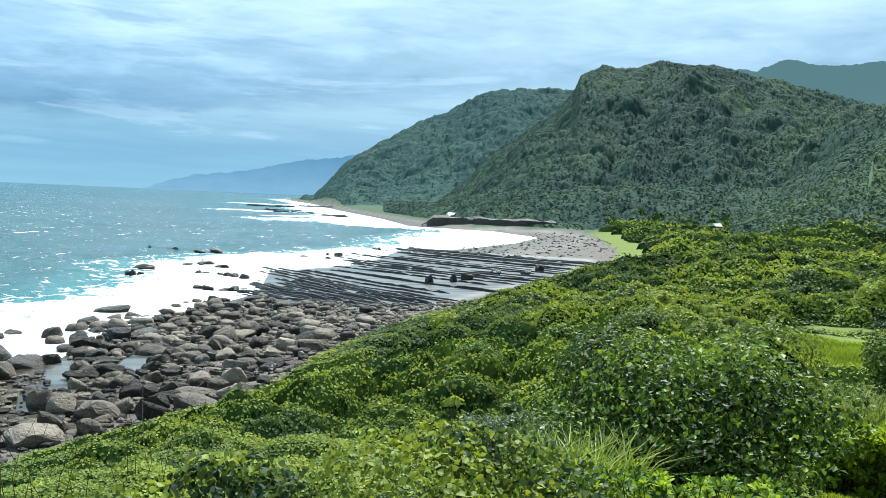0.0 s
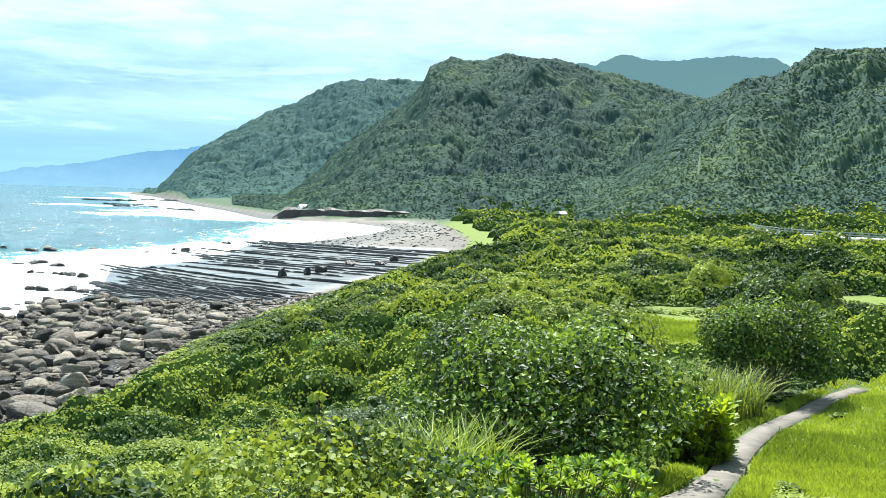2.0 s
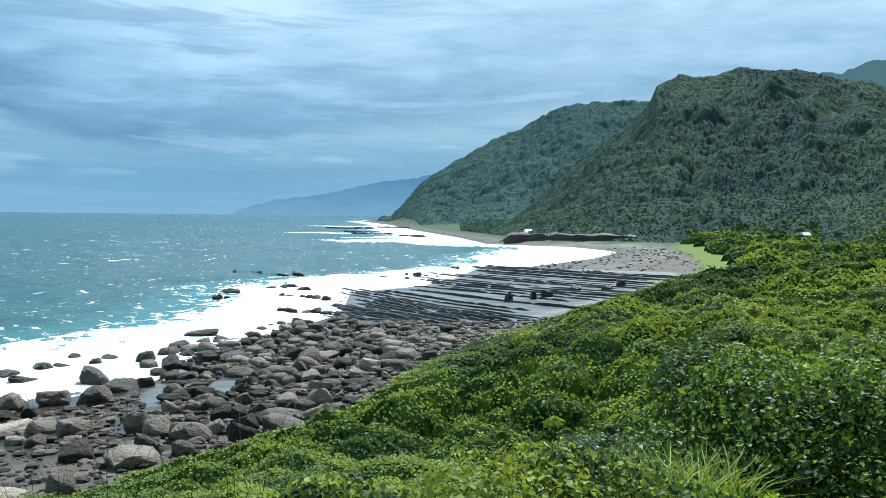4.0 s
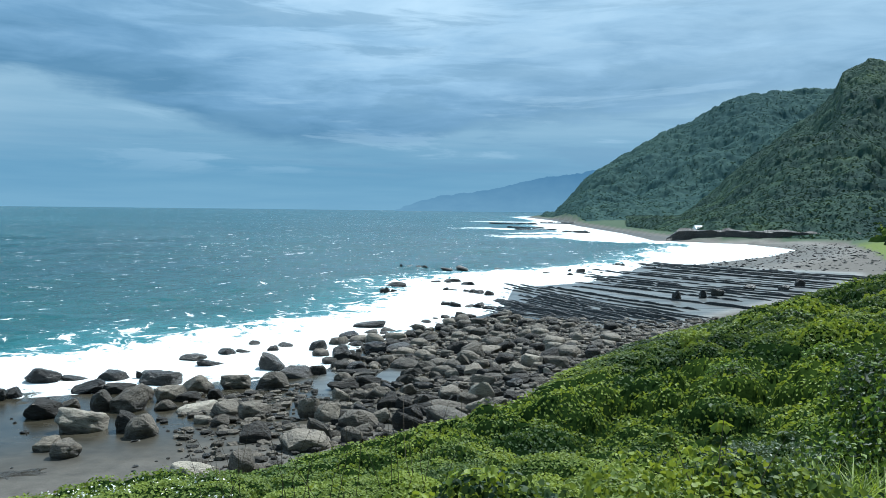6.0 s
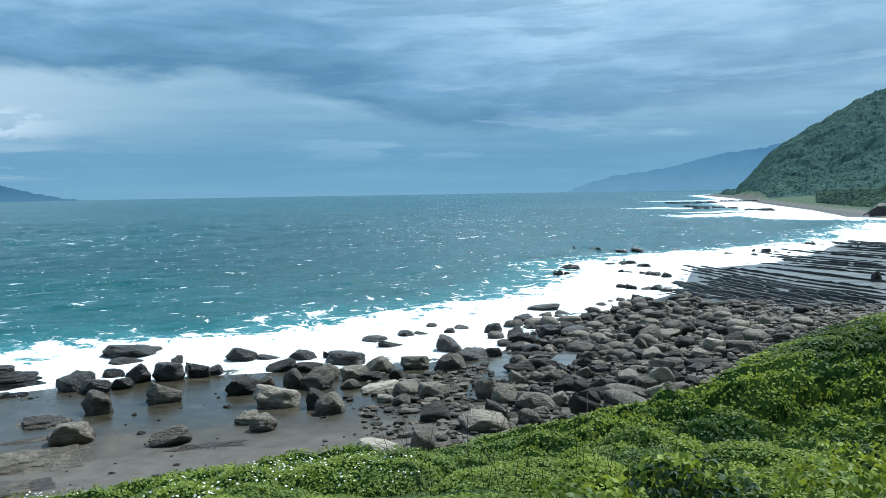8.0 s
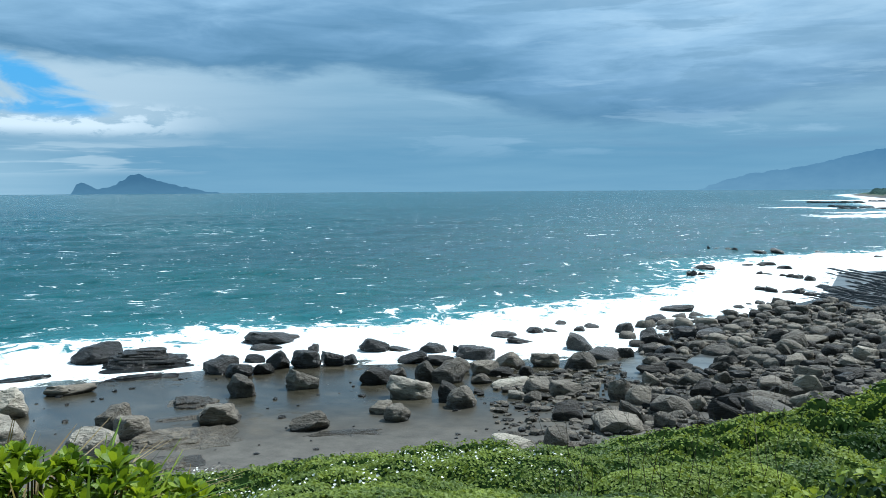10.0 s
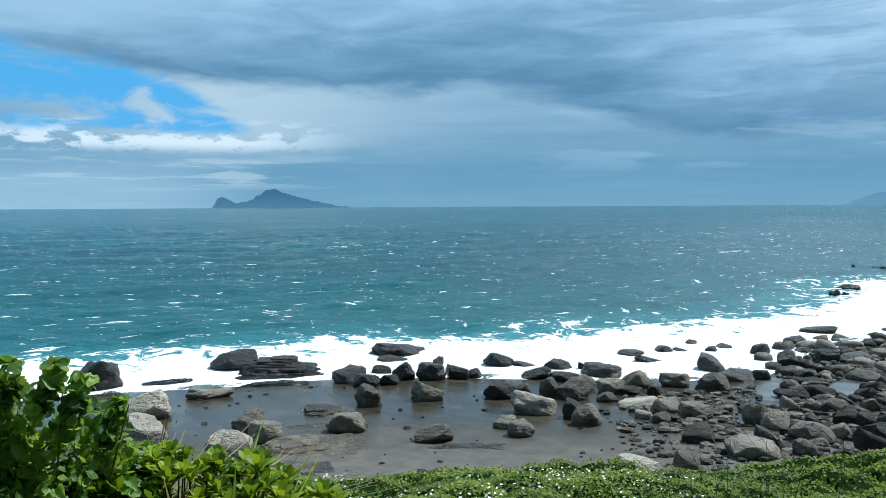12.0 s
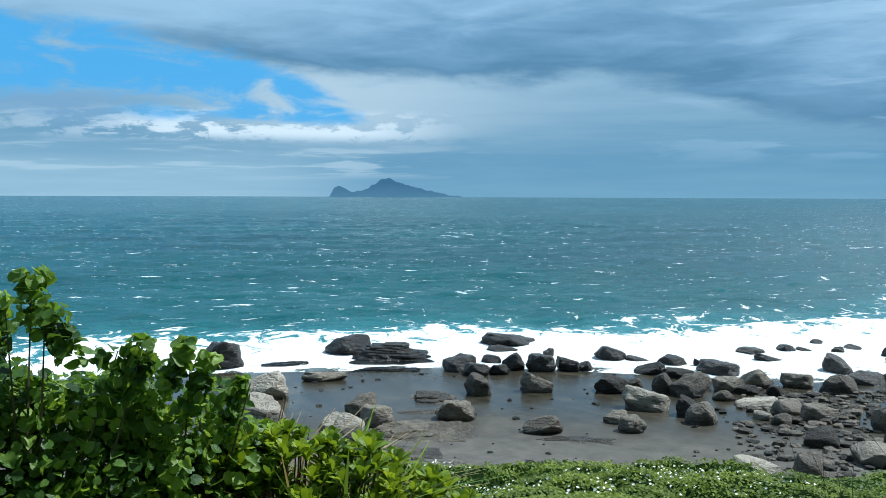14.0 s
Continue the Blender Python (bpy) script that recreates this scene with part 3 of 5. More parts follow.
# far land in the haze
def far_land(name, line, dist, low, high, label, deep=250):
    line = sorted(line)
    az = np.arange(line[0][0], line[-1][0], 0.06)
    el = np.interp(az, [p[0] for p in line], [p[1] for p in line]) + (fractal(az * 3, az * 0 + dist, 4) - 0.47) * 0.22
    base = -3.0
    top = np.maximum(EYE + np.tan(np.radians(el)) * dist, base + 0.5)
    rows = []
    for k, f in enumerate((0.0, 0.45, 1.0, 0.3)):
        r = dist - deep * (1, 0.5, 0, -0.7)[k] + 0 * az
        a = np.radians(az)
        rows.append(np.stack([-np.sin(a) * r, np.cos(a) * r, base + (top - base) * f * r / dist], 1))
    v = np.concatenate(rows)
    m = len(az)
    i, j = np.meshgrid(np.arange(3), np.arange(m - 1), indexing="ij")
    faces = np.stack([i * m + j, i * m + j + 1, (i + 1) * m + j + 1, (i + 1) * m + j], -1).reshape(-1, 4)
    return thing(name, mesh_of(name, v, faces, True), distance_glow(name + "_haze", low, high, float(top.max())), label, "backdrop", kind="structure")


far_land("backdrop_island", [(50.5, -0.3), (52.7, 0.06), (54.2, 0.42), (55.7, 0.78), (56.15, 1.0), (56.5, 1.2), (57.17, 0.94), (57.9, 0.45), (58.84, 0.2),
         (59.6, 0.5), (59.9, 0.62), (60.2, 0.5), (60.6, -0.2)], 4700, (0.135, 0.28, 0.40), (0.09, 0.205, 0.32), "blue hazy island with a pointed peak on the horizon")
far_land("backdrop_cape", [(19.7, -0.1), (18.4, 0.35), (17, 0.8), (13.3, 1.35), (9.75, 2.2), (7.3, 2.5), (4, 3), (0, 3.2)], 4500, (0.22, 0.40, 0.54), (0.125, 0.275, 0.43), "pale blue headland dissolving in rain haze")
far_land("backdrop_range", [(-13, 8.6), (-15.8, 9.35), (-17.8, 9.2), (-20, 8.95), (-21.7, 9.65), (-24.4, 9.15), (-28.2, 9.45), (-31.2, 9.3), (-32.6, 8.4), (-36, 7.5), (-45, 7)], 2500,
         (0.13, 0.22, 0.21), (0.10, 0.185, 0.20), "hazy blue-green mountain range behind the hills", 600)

# ---------------------------------------------------------------- plants
def leaf_mesh(name, P, N, size, tint, slim=0.55, fold=0.25, lift=0.0):
    """Folded leaves, two triangles each, at P facing N."""
    m = len(P)
    N = N / np.linalg.norm(N, axis=1, keepdims=True)
    R = rng.normal(size=(m, 3))
    A = np.cross(N, R)
    A /= np.linalg.norm(A, axis=1, keepdims=True) + 1e-9
    A = A + lift * np.array([0, 0, 1.0])
    A /= np.linalg.norm(A, axis=1, keepdims=True)
    B = np.cross(N, A)
    B /= np.linalg.norm(B, axis=1, keepdims=True) + 1e-9
    L, W = (size * 0.5)[:, None], (size * 0.5 * slim)[:, None]
    V = np.stack([P - A * L, P + B * W + N * W * fold - A * L * 0.1, P + A * L - N * L * 0.15, P - B * W + N * W * fold - A * L * 0.1], 1).reshape(-1, 3)
    k = np.arange(m)[:, None] * 4
    F = np.concatenate([k + np.array([0, 1, 2]), k + np.array([0, 2, 3])], 1).reshape(-1, 3)
    me = mesh_of(name, V, F)
    store(me, "tint", np.repeat(tint, 4))
    return me


def spread(count, az0, az1, r0, r1, power=1.0):
    """Points over a fan of the land; power 2: even over the ground, lower: denser near by."""
    a = np.radians(rng.uniform(az0, az1, count))
    u = rng.uniform(0, 1, count)
    if power == 0:
        r = r0 * (r1 / r0) ** u
    else:
        r = (r0 ** power + u * (r1 ** power - r0 ** power)) ** (1 / power)
    return -np.sin(a) * r, np.cos(a) * r


def bare(x, y):
    """Lawns and the track, where no scrub grows."""
    b = clearance(x, y) < 0
    s = signed(VEG, x, y)
    b |= (s < 4 + 6 * value_noise(x / 7, y / 7)) & (y > 118) & (y < 290)
    b |= ((y > 290) & (x < 62)) | ((np.degrees(np.arctan2(-x, y)) < -19) & (np.hypot(x, y) > 215 + 20 * value_noise(x / 9, y / 9, 6)))
    return b


def scrub_top(x, y, s):
    """Height of the scrub's rounded heads above the ground, and a number for each plant."""
    r, turn_ = np.hypot(x, y), np.degrees(np.arctan2(-x, y))
    drift = r * (0.75 + 0.5 * value_noise(x / 11, y / 11, 91))
    far_ = smooth(drift, 60, 110)
    high, tint = 0, 0
    for cell, seed, share in ((2.9, 3, 1 - far_), (4.4, 33, far_)):
        h1, t1 = domes(x, y, cell, seed)
        h2, t2 = domes(x, y, cell * 0.42, seed + 14)
        h3, t3 = domes(x, y, cell * 0.18, seed + 26)
        stand = 0.35 + 1.35 * fractal(x / (cell * 4), y / (cell * 4), 2, seed + 11)
        high = high + share * cell * stand * (0.03 + 0.50 * h1 + 0.24 * h2 + 0.08 * h3)
        tint = tint + share * (0.55 * t1 + 0.27 * t2 + 0.18 * t3)
    bank = smooth(turn_, 14, 26)
    near_ = 0.25 + 0.75 * smooth(r, 5, 16)
    edge_ = np.clip(0.12 + s / 10, 0.12, 1)
    high = high * near_ * edge_ * (1 - 0.42 * bank) * (0.08 + 0.92 * smooth(clearance(x, y), 0, 2.2)) * (1 - 0.55 * smooth(turn_, -19, -22) * smooth(turn_, -35, -31) * smooth(r, 18, 22) * smooth(r, 50, 44))
    kind_ = fractal(x / 16 + 5, y / 16, 3, 81)
    # a bright creeper in drifts, darker shrubs between
    tint = np.clip(tint * 0.95 + 2.2 * (kind_ - 0.47) - 0.06 + 0.16 * smooth(-turn_, 18, 27) * smooth(r, 28, 46), -0.2, 1.1)
    return high, np.where(bank > 0.5, 0.24 + 0.55 * tint, tint)


def scrub_leaves(name, count, fan, size, grow, mat, label, keep=None, jitter=0.4, slim=0.72, sink=0.12):
    """Leaves over the scrub's heads, as many to each degree of depression as to the next."""
    a, b, r0, r1 = fan
    ang = np.radians(rng.uniform(a, b, count))
    u = rng.uniform(0, 1, count)
    r = 1 / (u / r0 + (1 - u) / r1)
    x, y = -np.sin(ang) * r, np.cos(ang) * r
    s = signed(VEG, x, y)
    ok = (s > 0.1) & ~bare(x, y)
    if keep is not None:
        ok &= keep(x, y)
    x, y, s, r = x[ok], y[ok], s[ok], r[ok]
    h, tint = scrub_top(x, y, s)
    e = np.where(r > 70, 0.30, 0.12)
    N = np.stack([(h - scrub_top(x + e, y, s)[0]) / e, (h - scrub_top(x, y + e, s)[0]) / e, np.full(len(x), 0.8)], 1)
    N = np.clip(N, -2.5, 2.5)
    # as many leaves to the steep sides of a head as to its top
    ok = rng.uniform(0, 1, len(x)) < np.clip(np.linalg.norm(N, axis=1) / 2.4, 0.3, 1)
    x, y, s, r, h, tint, N = x[ok], y[ok], s[ok], r[ok], h[ok], tint[ok], N[ok]
    N = N / np.linalg.norm(N, axis=1, keepdims=True) + rng.normal(size=(len(x), 3)) * jitter
    sizes = np.maximum(size, r * grow) * rng.uniform(0.6, 1.35, len(x))
    z = land(x, y) + h * (1 - sink * rng.uniform(0, 1, len(x)) ** 2) + 0.25 * sizes
    me = leaf_mesh(name, np.stack([x, y, z], 1), N, sizes, tint, slim)
    return thing(name, me, mat, label, "vegetation", kind="stuff")


def scrub_mass(name, fan, turn_step, ratio, mat, label):
    """The closed sheet under the leaves; its dark colour stands in for shade."""
    a, b, r0, r1 = fan
    turns, radii = np.arange(a, b, turn_step), r0 * ratio ** np.arange(0, math.log(r1 / r0) / math.log(ratio))
    ta, tr = np.meshgrid(np.radians(turns), radii, indexing="ij")
    x, y = (-np.sin(ta) * tr).ravel(), (np.cos(ta) * tr).ravel()
    s = signed(VEG, x, y)
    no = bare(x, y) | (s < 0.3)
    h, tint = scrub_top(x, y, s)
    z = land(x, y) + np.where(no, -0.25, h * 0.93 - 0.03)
    m = len(radii)
    i, j = np.meshgrid(np.arange(len(turns) - 1), np.arange(m - 1), indexing="ij")
    F = np.stack([i * m + j, (i + 1) * m + j, (i + 1) * m + j + 1, i * m + j + 1], -1).reshape(-1, 4)
    F = F[~no[F].all(1)]
    me = mesh_of(name, np.stack([x, y, z], 1), F, True)
    store(me, "tint", tint)
    return thing(name, me, mat, label, "vegetation", kind="stuff")


def heads(fan, cell, grow_, seed, keep=None, edge=0.5, full=1.0):
    """Where the crowns stand: one to a cell of a jittered grid, with radius, height and a number each."""
    a, b, r0, r1 = fan
    r = np.random.default_rng(seed)
    n_ = int(r1 * 2 / cell) + 2
    gx_, gy_ = np.meshgrid((np.arange(n_) - n_ / 2) * cell, np.arange(-2, int(r1 / cell) + 1) * cell)
    x = gx_.ravel() + r.uniform(-0.5, 0.5, gx_.size) * cell
    y = gy_.ravel() + r.uniform(-0.5, 0.5, gx_.size) * cell
    rr, az_ = np.hypot(x, y), np.degrees(np.arctan2(-x, y))
    ok = (rr > r0) & (rr < r1) & (az_ > a) & (az_ < b) & (rr < r1 * (0.86 + 0.14 * r.uniform(0, 1, len(x))))
    x, y = x[ok], y[ok]
    s = signed(VEG, x, y)
    rad = full * cell * (0.46 + 0.40 * r.uniform(0, 1, len(x)) ** 1.4) * (0.7 + 0.6 * fractal(x / (cell * 6), y / (cell * 6), 2, seed))
    ok = (s > edge) & ~bare(x, y) & (clearance(x, y) > rad * 0.8)
    if keep is not None:
        ok &= keep(x, y)
    x, y, rad, s = x[ok], y[ok], rad[ok], s[ok]
    rad = rad * np.clip(0.45 + s / (cell * 4), 0.45, 1)
    tall = rad * grow_ * (0.75 + 0.5 * r.uniform(0, 1, len(x))) * np.clip(0.3 + s / 16, 0.3, 1)
    tint = np.clip(0.95 * r.uniform(0, 1, len(x)) - 0.1 + 0.6 * (fractal(x / (cell * 9), y / (cell * 9), 3, seed + 3) - 0.2), 0, 1)
    return np.stack([x, y, land(x, y), rad, tall, tint], 1)


def crown_leaves(rows, per, leaf, jitter=0.3, seed=1):
    """Leaves over the domes of many crowns, even over their surface."""
    r = np.random.default_rng(seed)
    m = len(rows)
    x, y, z, rad, tall, tint = np.repeat(rows, per, axis=0).T
    up_ = r.uniform(-0.12, 1, m * per)
    a = r.uniform(0, 6.2832, m * per)
    flat_ = np.sqrt(np.clip(1 - up_ ** 2, 0, 1))
    d = np.stack([np.cos(a) * flat_, np.sin(a) * flat_, up_], 1)
    lump = 1 + 0.22 * np.sin(a * 3 + x) * np.sin(up_ * 7 + y) + 0.12 * r.uniform(-1, 1, m * per)
    P = np.stack([x, y, z], 1) + d * np.stack([rad, rad, tall], 1) * lump[:, None]
    N = d / np.stack([rad, rad, tall], 1)
    N = N / np.linalg.norm(N, axis=1, keepdims=True) + np.array([0, 0, 0.15]) + r.normal(size=(m * per, 3)) * jitter
    size = np.maximum(leaf * np.sqrt(rad * np.maximum(tall, 0.7 * rad)), np.hypot(x, y) * 0.0014) * r.uniform(0.6, 1.35, m * per)
    return P, N, size, np.clip(tint + 0.12 * r.uniform(-1, 1, m * per), 0, 1)


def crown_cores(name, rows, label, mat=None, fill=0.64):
    """Insides of the crowns: faceted domes that reach the ground, coloured dark for shade."""
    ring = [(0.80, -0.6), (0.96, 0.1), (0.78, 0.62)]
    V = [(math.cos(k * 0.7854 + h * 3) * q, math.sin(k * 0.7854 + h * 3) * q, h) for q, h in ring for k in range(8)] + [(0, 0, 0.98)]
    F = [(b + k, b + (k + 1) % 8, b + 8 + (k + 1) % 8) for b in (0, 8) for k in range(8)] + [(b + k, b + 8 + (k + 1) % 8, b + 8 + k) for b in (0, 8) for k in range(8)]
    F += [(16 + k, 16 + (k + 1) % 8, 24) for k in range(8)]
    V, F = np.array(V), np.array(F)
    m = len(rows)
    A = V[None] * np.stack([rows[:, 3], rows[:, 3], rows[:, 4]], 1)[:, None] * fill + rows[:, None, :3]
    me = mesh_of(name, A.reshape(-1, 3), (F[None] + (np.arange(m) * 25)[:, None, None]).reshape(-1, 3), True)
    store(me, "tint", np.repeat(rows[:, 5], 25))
    return thing(name, me, mat or CORE_SHADE, label, "vegetation", kind="stuff")


def woods(name, rows, per, leaf, mat, label, jitter=0.3, seed=1, core=None, fill=0.88):
    me = leaf_mesh(name, *crown_leaves(rows, per, leaf, jitter, seed), 0.75)
    thing(name, me, mat, label, "vegetation", kind="stuff")
    crown_cores(name + "_inside", rows, "dark shade-coloured inside of the " + name.replace("_", " "), core, fill)


def tree_tops(x, y, cell):
    """Height of a closed wood above the ground, and a number for each crown."""
    h1, t1 = domes(x, y, cell, 43)
    h2, t2 = domes(x, y, cell * 0.55, 47)
    h3, t3 = domes(x, y, cell * 2.4, 41)
    high = cell * (0.30 * h1 + 0.18 * h2 + 0.20 * h3 + 0.2 * fractal(x / (cell * 5), y / (cell * 5), 2, 53))
    return high, 0.5 * t1 + 0.3 * t2 + 0.2 * t3


def forest(name, fan, cell, steps, count, leaf, mat, label):
    """A closed wood on a far slope: a sheet of rounded crowns."""
    a, b, r0, r1 = fan
    turns, radii = np.linspace(a, b, steps[0]), np.linspace(r0, r1, steps[1])
    ta, tr = np.meshgrid(np.radians(turns), radii, indexing="ij")
    x, y = (-np.sin(ta) * tr).ravel(), (np.cos(ta) * tr).ravel()
    s = signed(VEG, x, y)
    h, tint = tree_tops(x, y, cell)
    z = land(x, y) + h * smooth(s, 2, 14) * smooth(tr.ravel(), r0, r0 + 40) - 1.5 * smooth(s, 6, 2)
    m = len(radii)
    i, j = np.meshgrid(np.arange(len(turns) - 1), np.arange(m - 1), indexing="ij")
    F = np.stack([i * m + j, (i + 1) * m + j, (i + 1) * m + j + 1, i * m + j + 1], -1).reshape(-1, 4)
    F = F[(s[F] > 2).all(1)]
    me = mesh_of(name, np.stack([x, y, z], 1), F, True)
    store(me, "tint", tint)
    thing(name, me, mat, label, "woods", kind="stuff")
    x, y = spread(count, a, b, r0 + 6, r1, 1.2)
    s = signed(VEG, x, y)
    x, y, s = x[s > 4], y[s > 4], s[s > 4]
    h, tint = tree_tops(x, y, cell)
    e = 0.1 * cell
    N = np.stack([h - tree_tops(x + e, y, cell)[0], h - tree_tops(x, y + e, cell)[0], np.full(len(x), e)], 1)
    N = N / np.linalg.norm(N, axis=1, keepdims=True) + rng.normal(size=(len(x), 3)) * 0.3
    P = np.stack([x, y, land(x, y) + h * smooth(s, 2, 14) * smooth(np.hypot(x, y), r0, r0 + 40) + 0.05 * leaf], 1)
    me = leaf_mesh(name + "_sprays", P, N, leaf * rng.uniform(0.6, 1.4, len(x)), tint, 0.85)
    thing(name + "_sprays", me, mat, "sprays of leaves over the " + name.replace("_", " "), "woods", kind="stuff")


forest("hill_woods", (-41, 4, 300, 690), 7.0, (600, 320), 90000, 1.0, LEAF_WOOD_HAZED, "dense green woods covering the steep coastal hill")
forest("valley_woods", (-41, -19, 195, 450), 5.5, (360, 220), 50000, 0.8, LEAF_WOOD_HAZED, "dense green woods on the slope above the road")
forest("far_woods", (-14, 11.5, 680, 1230), 11.0, (260, 200), 26000, 1.8, LEAF_FAR_HAZED, "hazy woods on the farther headland")
woods("roadside_trees", heads((-41, -28, 80, 118), 6.0, 0.8, 39, full=0.42), 600, 0.17, LEAF_SCRUB, "rounded green trees growing along the road", 0.4, core=INNER_SHADE)
scrub_mass("scrub_inside", (-41, 84, 3.2, 360), 0.17, 1.0112, INNER_SHADE, "inner sheet of the coastal scrub, coloured dark for the shade between leaves")
scrub_leaves("creeper", 560000, (-41, 52, 6.0, 48), 0.052, 0.0044, LEAF_SCRUB, "bright green creeper and low scrub covering the slope", None, 0.34)
scrub_leaves("bank_creeper", 100000, (50, 84, 3.3, 34), 0.05, 0.0046, LEAF_SCRUB, "low green creeper on the bank above the shore", None, 0.4)
scrub_leaves("scrub", 330000, (-41, 10, 44, 360), 0.12, 0.0036, LEAF_SCRUB, "wind-clipped scrub of rounded bushes covering the coastal flat", None, 0.3)
# shrubs that stand out of the scrub, one by one
k_ = 0
def open_view(x, y):
    """No tall shrubs where the slope lies open."""
    a_ = np.degrees(np.arctan2(-x, y))
    return ~((a_ < -21) & (a_ > -32) & (np.hypot(x, y) > 23) & (np.hypot(x, y) < 44)) & (signed(VEG, x, y) > 7) & (a_ < 1)


for row in heads((-40, 2, 21, 80), 6.4, 1.25, 36, open_view, full=0.36):
    mat = (LEAF_SCRUB, LEAF_DARK, LEAF_SCRUB, LEAF_DARK)[k_ % 4]
    text = ("rounded green shrub in the coastal scrub", "rounded dark green shrub in the coastal scrub", "rounded green shrub in the coastal scrub", "rounded dark green shrub in the coastal scrub")[k_ % 4]
    here = row[None].copy()
    base = here[0, :3].copy()
    here[0, :3] = 0
    away = np.hypot(base[0], base[1])
    n_ = int(np.clip(3400 * here[0, 3] * 30 / away, 900, 4200))
    P, N, size, tint = crown_leaves(here, n_, 0.062, 0.35, 100 + k_)
    size = np.maximum(0.12, away * 0.0042) * np.random.default_rng(k_).uniform(0.6, 1.35, n_)
    core_ = crown_cores("shrub", here, "", INNER_SHADE, 0.88)
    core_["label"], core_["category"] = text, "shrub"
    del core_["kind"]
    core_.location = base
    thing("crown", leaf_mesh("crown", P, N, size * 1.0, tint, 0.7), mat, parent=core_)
    k_ += 1

scrub_leaves("grey_scrub", 26000, (-11, 2, 12.5, 19), 0.07, 0.0, LEAF_SILVER, "dense low scrub with small grey-green leaves", lambda x, y: value_noise(x / 1.5, y / 1.5, 8) > 0.25, 0.4, 0.7, -0.1)

# short grass round the viewpoint
a_, q_ = rng.uniform(0, 6.2832, 26000), np.sqrt(rng.uniform(0, 1, 26000)) * 9
x, y = np.cos(a_) * q_, np.sin(a_) * q_
turn_ = np.degrees(np.arctan2(-x, y))
ok = (q_ < 3.9) | (turn_ < -40) | (turn_ > 83)
x, y = x[ok], y[ok]
N = rng.normal(size=(len(x), 3)) * 0.6 + np.array([0, -0.6, 0.35])
me = leaf_mesh("knoll_grass", np.stack([x, y, land(x, y) + 0.05], 1), N, rng.uniform(0.12, 0.26, len(x)), value_noise(x * 0.7, y * 0.7), 0.2, 0.1, 1.4)
thing("knoll_grass", me, LEAF_BRIGHT, "short green grass on the top of the knoll", "grass", kind="stuff")

# turf on the lawns
x, y = spread(150000, -41, -12, 8, 50, 0.0)
ok = bare(x, y) & (track_gap(x, y) > 0.3) & (signed(VEG, x, y) > 1)
x, y = x[ok], y[ok]
N = rng.normal(size=(len(x), 3)) * 0.6 + np.array([0, -0.6, 0.35])
me = leaf_mesh("turf_grass", np.stack([x, y, land(x, y) + 0.04], 1), N, rng.uniform(0.10, 0.22, len(x)) * np.maximum(1, np.hypot(x, y) / 20), value_noise(x * 0.7, y * 0.7), 0.16, 0.1, 1.4)
thing("turf_grass", me, LEAF_GRASS, "short bright yellow-green turf", "grass", kind="stuff")


def shrub(name, at, wide, tall, count, size, mat, label, heads=22, slim=0.75, seed=1, leaf=None, sprigs=(), tops=None, puff=0.17):
    """A leafy shrub: stems that fork from the ground, and a crown of many heads of leaves."""
    r = np.random.default_rng(seed)
    bx, by = at
    bz = float(land(np.array([bx]), np.array([by]))[0])
    centres = []
    for k in range(heads):
        a, q = r.uniform(0, 2 * math.pi), math.sqrt(r.uniform(0, 1)) * 0.85
        z = tall * (0.25 + 0.62 * r.uniform(0.2, 1) * math.sqrt(max(0.05, 1 - q * q)))
        centres.append((math.cos(a) * q * wide / 2, math.sin(a) * q * wide / 2, z))
    if tops is not None:
        centres, heads = list(tops), len(tops)
    centres = np.array(centres + list(sprigs))
    bm = bmesh.new()
    for c in (centres if tops is None else np.concatenate([centres[:heads:4], centres[heads::4]])):
        p0 = Vector((c[0] * 0.12, c[1] * 0.12, -0.1))
        for k in range(3):
            f = (k + 1) / 3
            p1 = Vector((c[0] * f ** 1.3, c[1] * f ** 1.3, c[2] * f)) + Vector(r.normal(size=3)) * (0.04 if tops is None else 0.02) * tall
            w0, w1 = 0.008 * tall * (1 - f * 0.75) + 0.003, 0.008 * tall * (1 - f * 0.95) + 0.002
            d = (p1 - p0).normalized()
            u = d.orthogonal().normalized()
            v = d.cross(u)
            ring = []
            for p, wd in ((p0, w0), (p1, w1)):
                ring.append([bm.verts.new(p + (u * math.cos(t) + v * math.sin(t)) * wd) for t in (0, 1.57, 3.14, 4.71)])
            for q in range(4):
                bm.faces.new((ring[0][q], ring[0][(q + 1) % 4], ring[1][(q + 1) % 4], ring[1][q]))
            p0 = p1
    me = bpy.data.meshes.new(name)
    bm.to_mesh(me)
    bm.free()
    root = thing(name, me, TWIG, label, "shrub")
    root.location = (bx, by, bz)
    which = r.integers(0, len(centres), count)
    which = np.where((which >= heads) & (r.uniform(0, 1, count) < (0.8 if tops is None else 0.35)), r.integers(0, heads, count), which)
    dirs = r.normal(size=(count, 3))
    dirs /= np.linalg.norm(dirs, axis=1, keepdims=True)
    rad = np.where(which < heads, puff * wide, 0.035 * wide) * r.uniform(0.2, 1.0, count) ** 0.5
    P = centres[which] + dirs * rad[:, None] * np.array([1, 1, tall / wide * 1.1])
    P[:, 2] = np.maximum(P[:, 2], 0.06)
    N = dirs * 0.7 + np.array([0, 0, 0.5]) + r.normal(size=(count, 3)) * 0.6
    sizes, tints = size * r.uniform(0.55, 1.25, count), hash2(which.astype(float), which * 0.0 + seed)
    crown = leaf("crown", P, N, sizes, tints) if leaf else leaf_mesh("crown", P, N, sizes, tints, slim)
    thing("crown", crown, mat, parent=root)
    return root


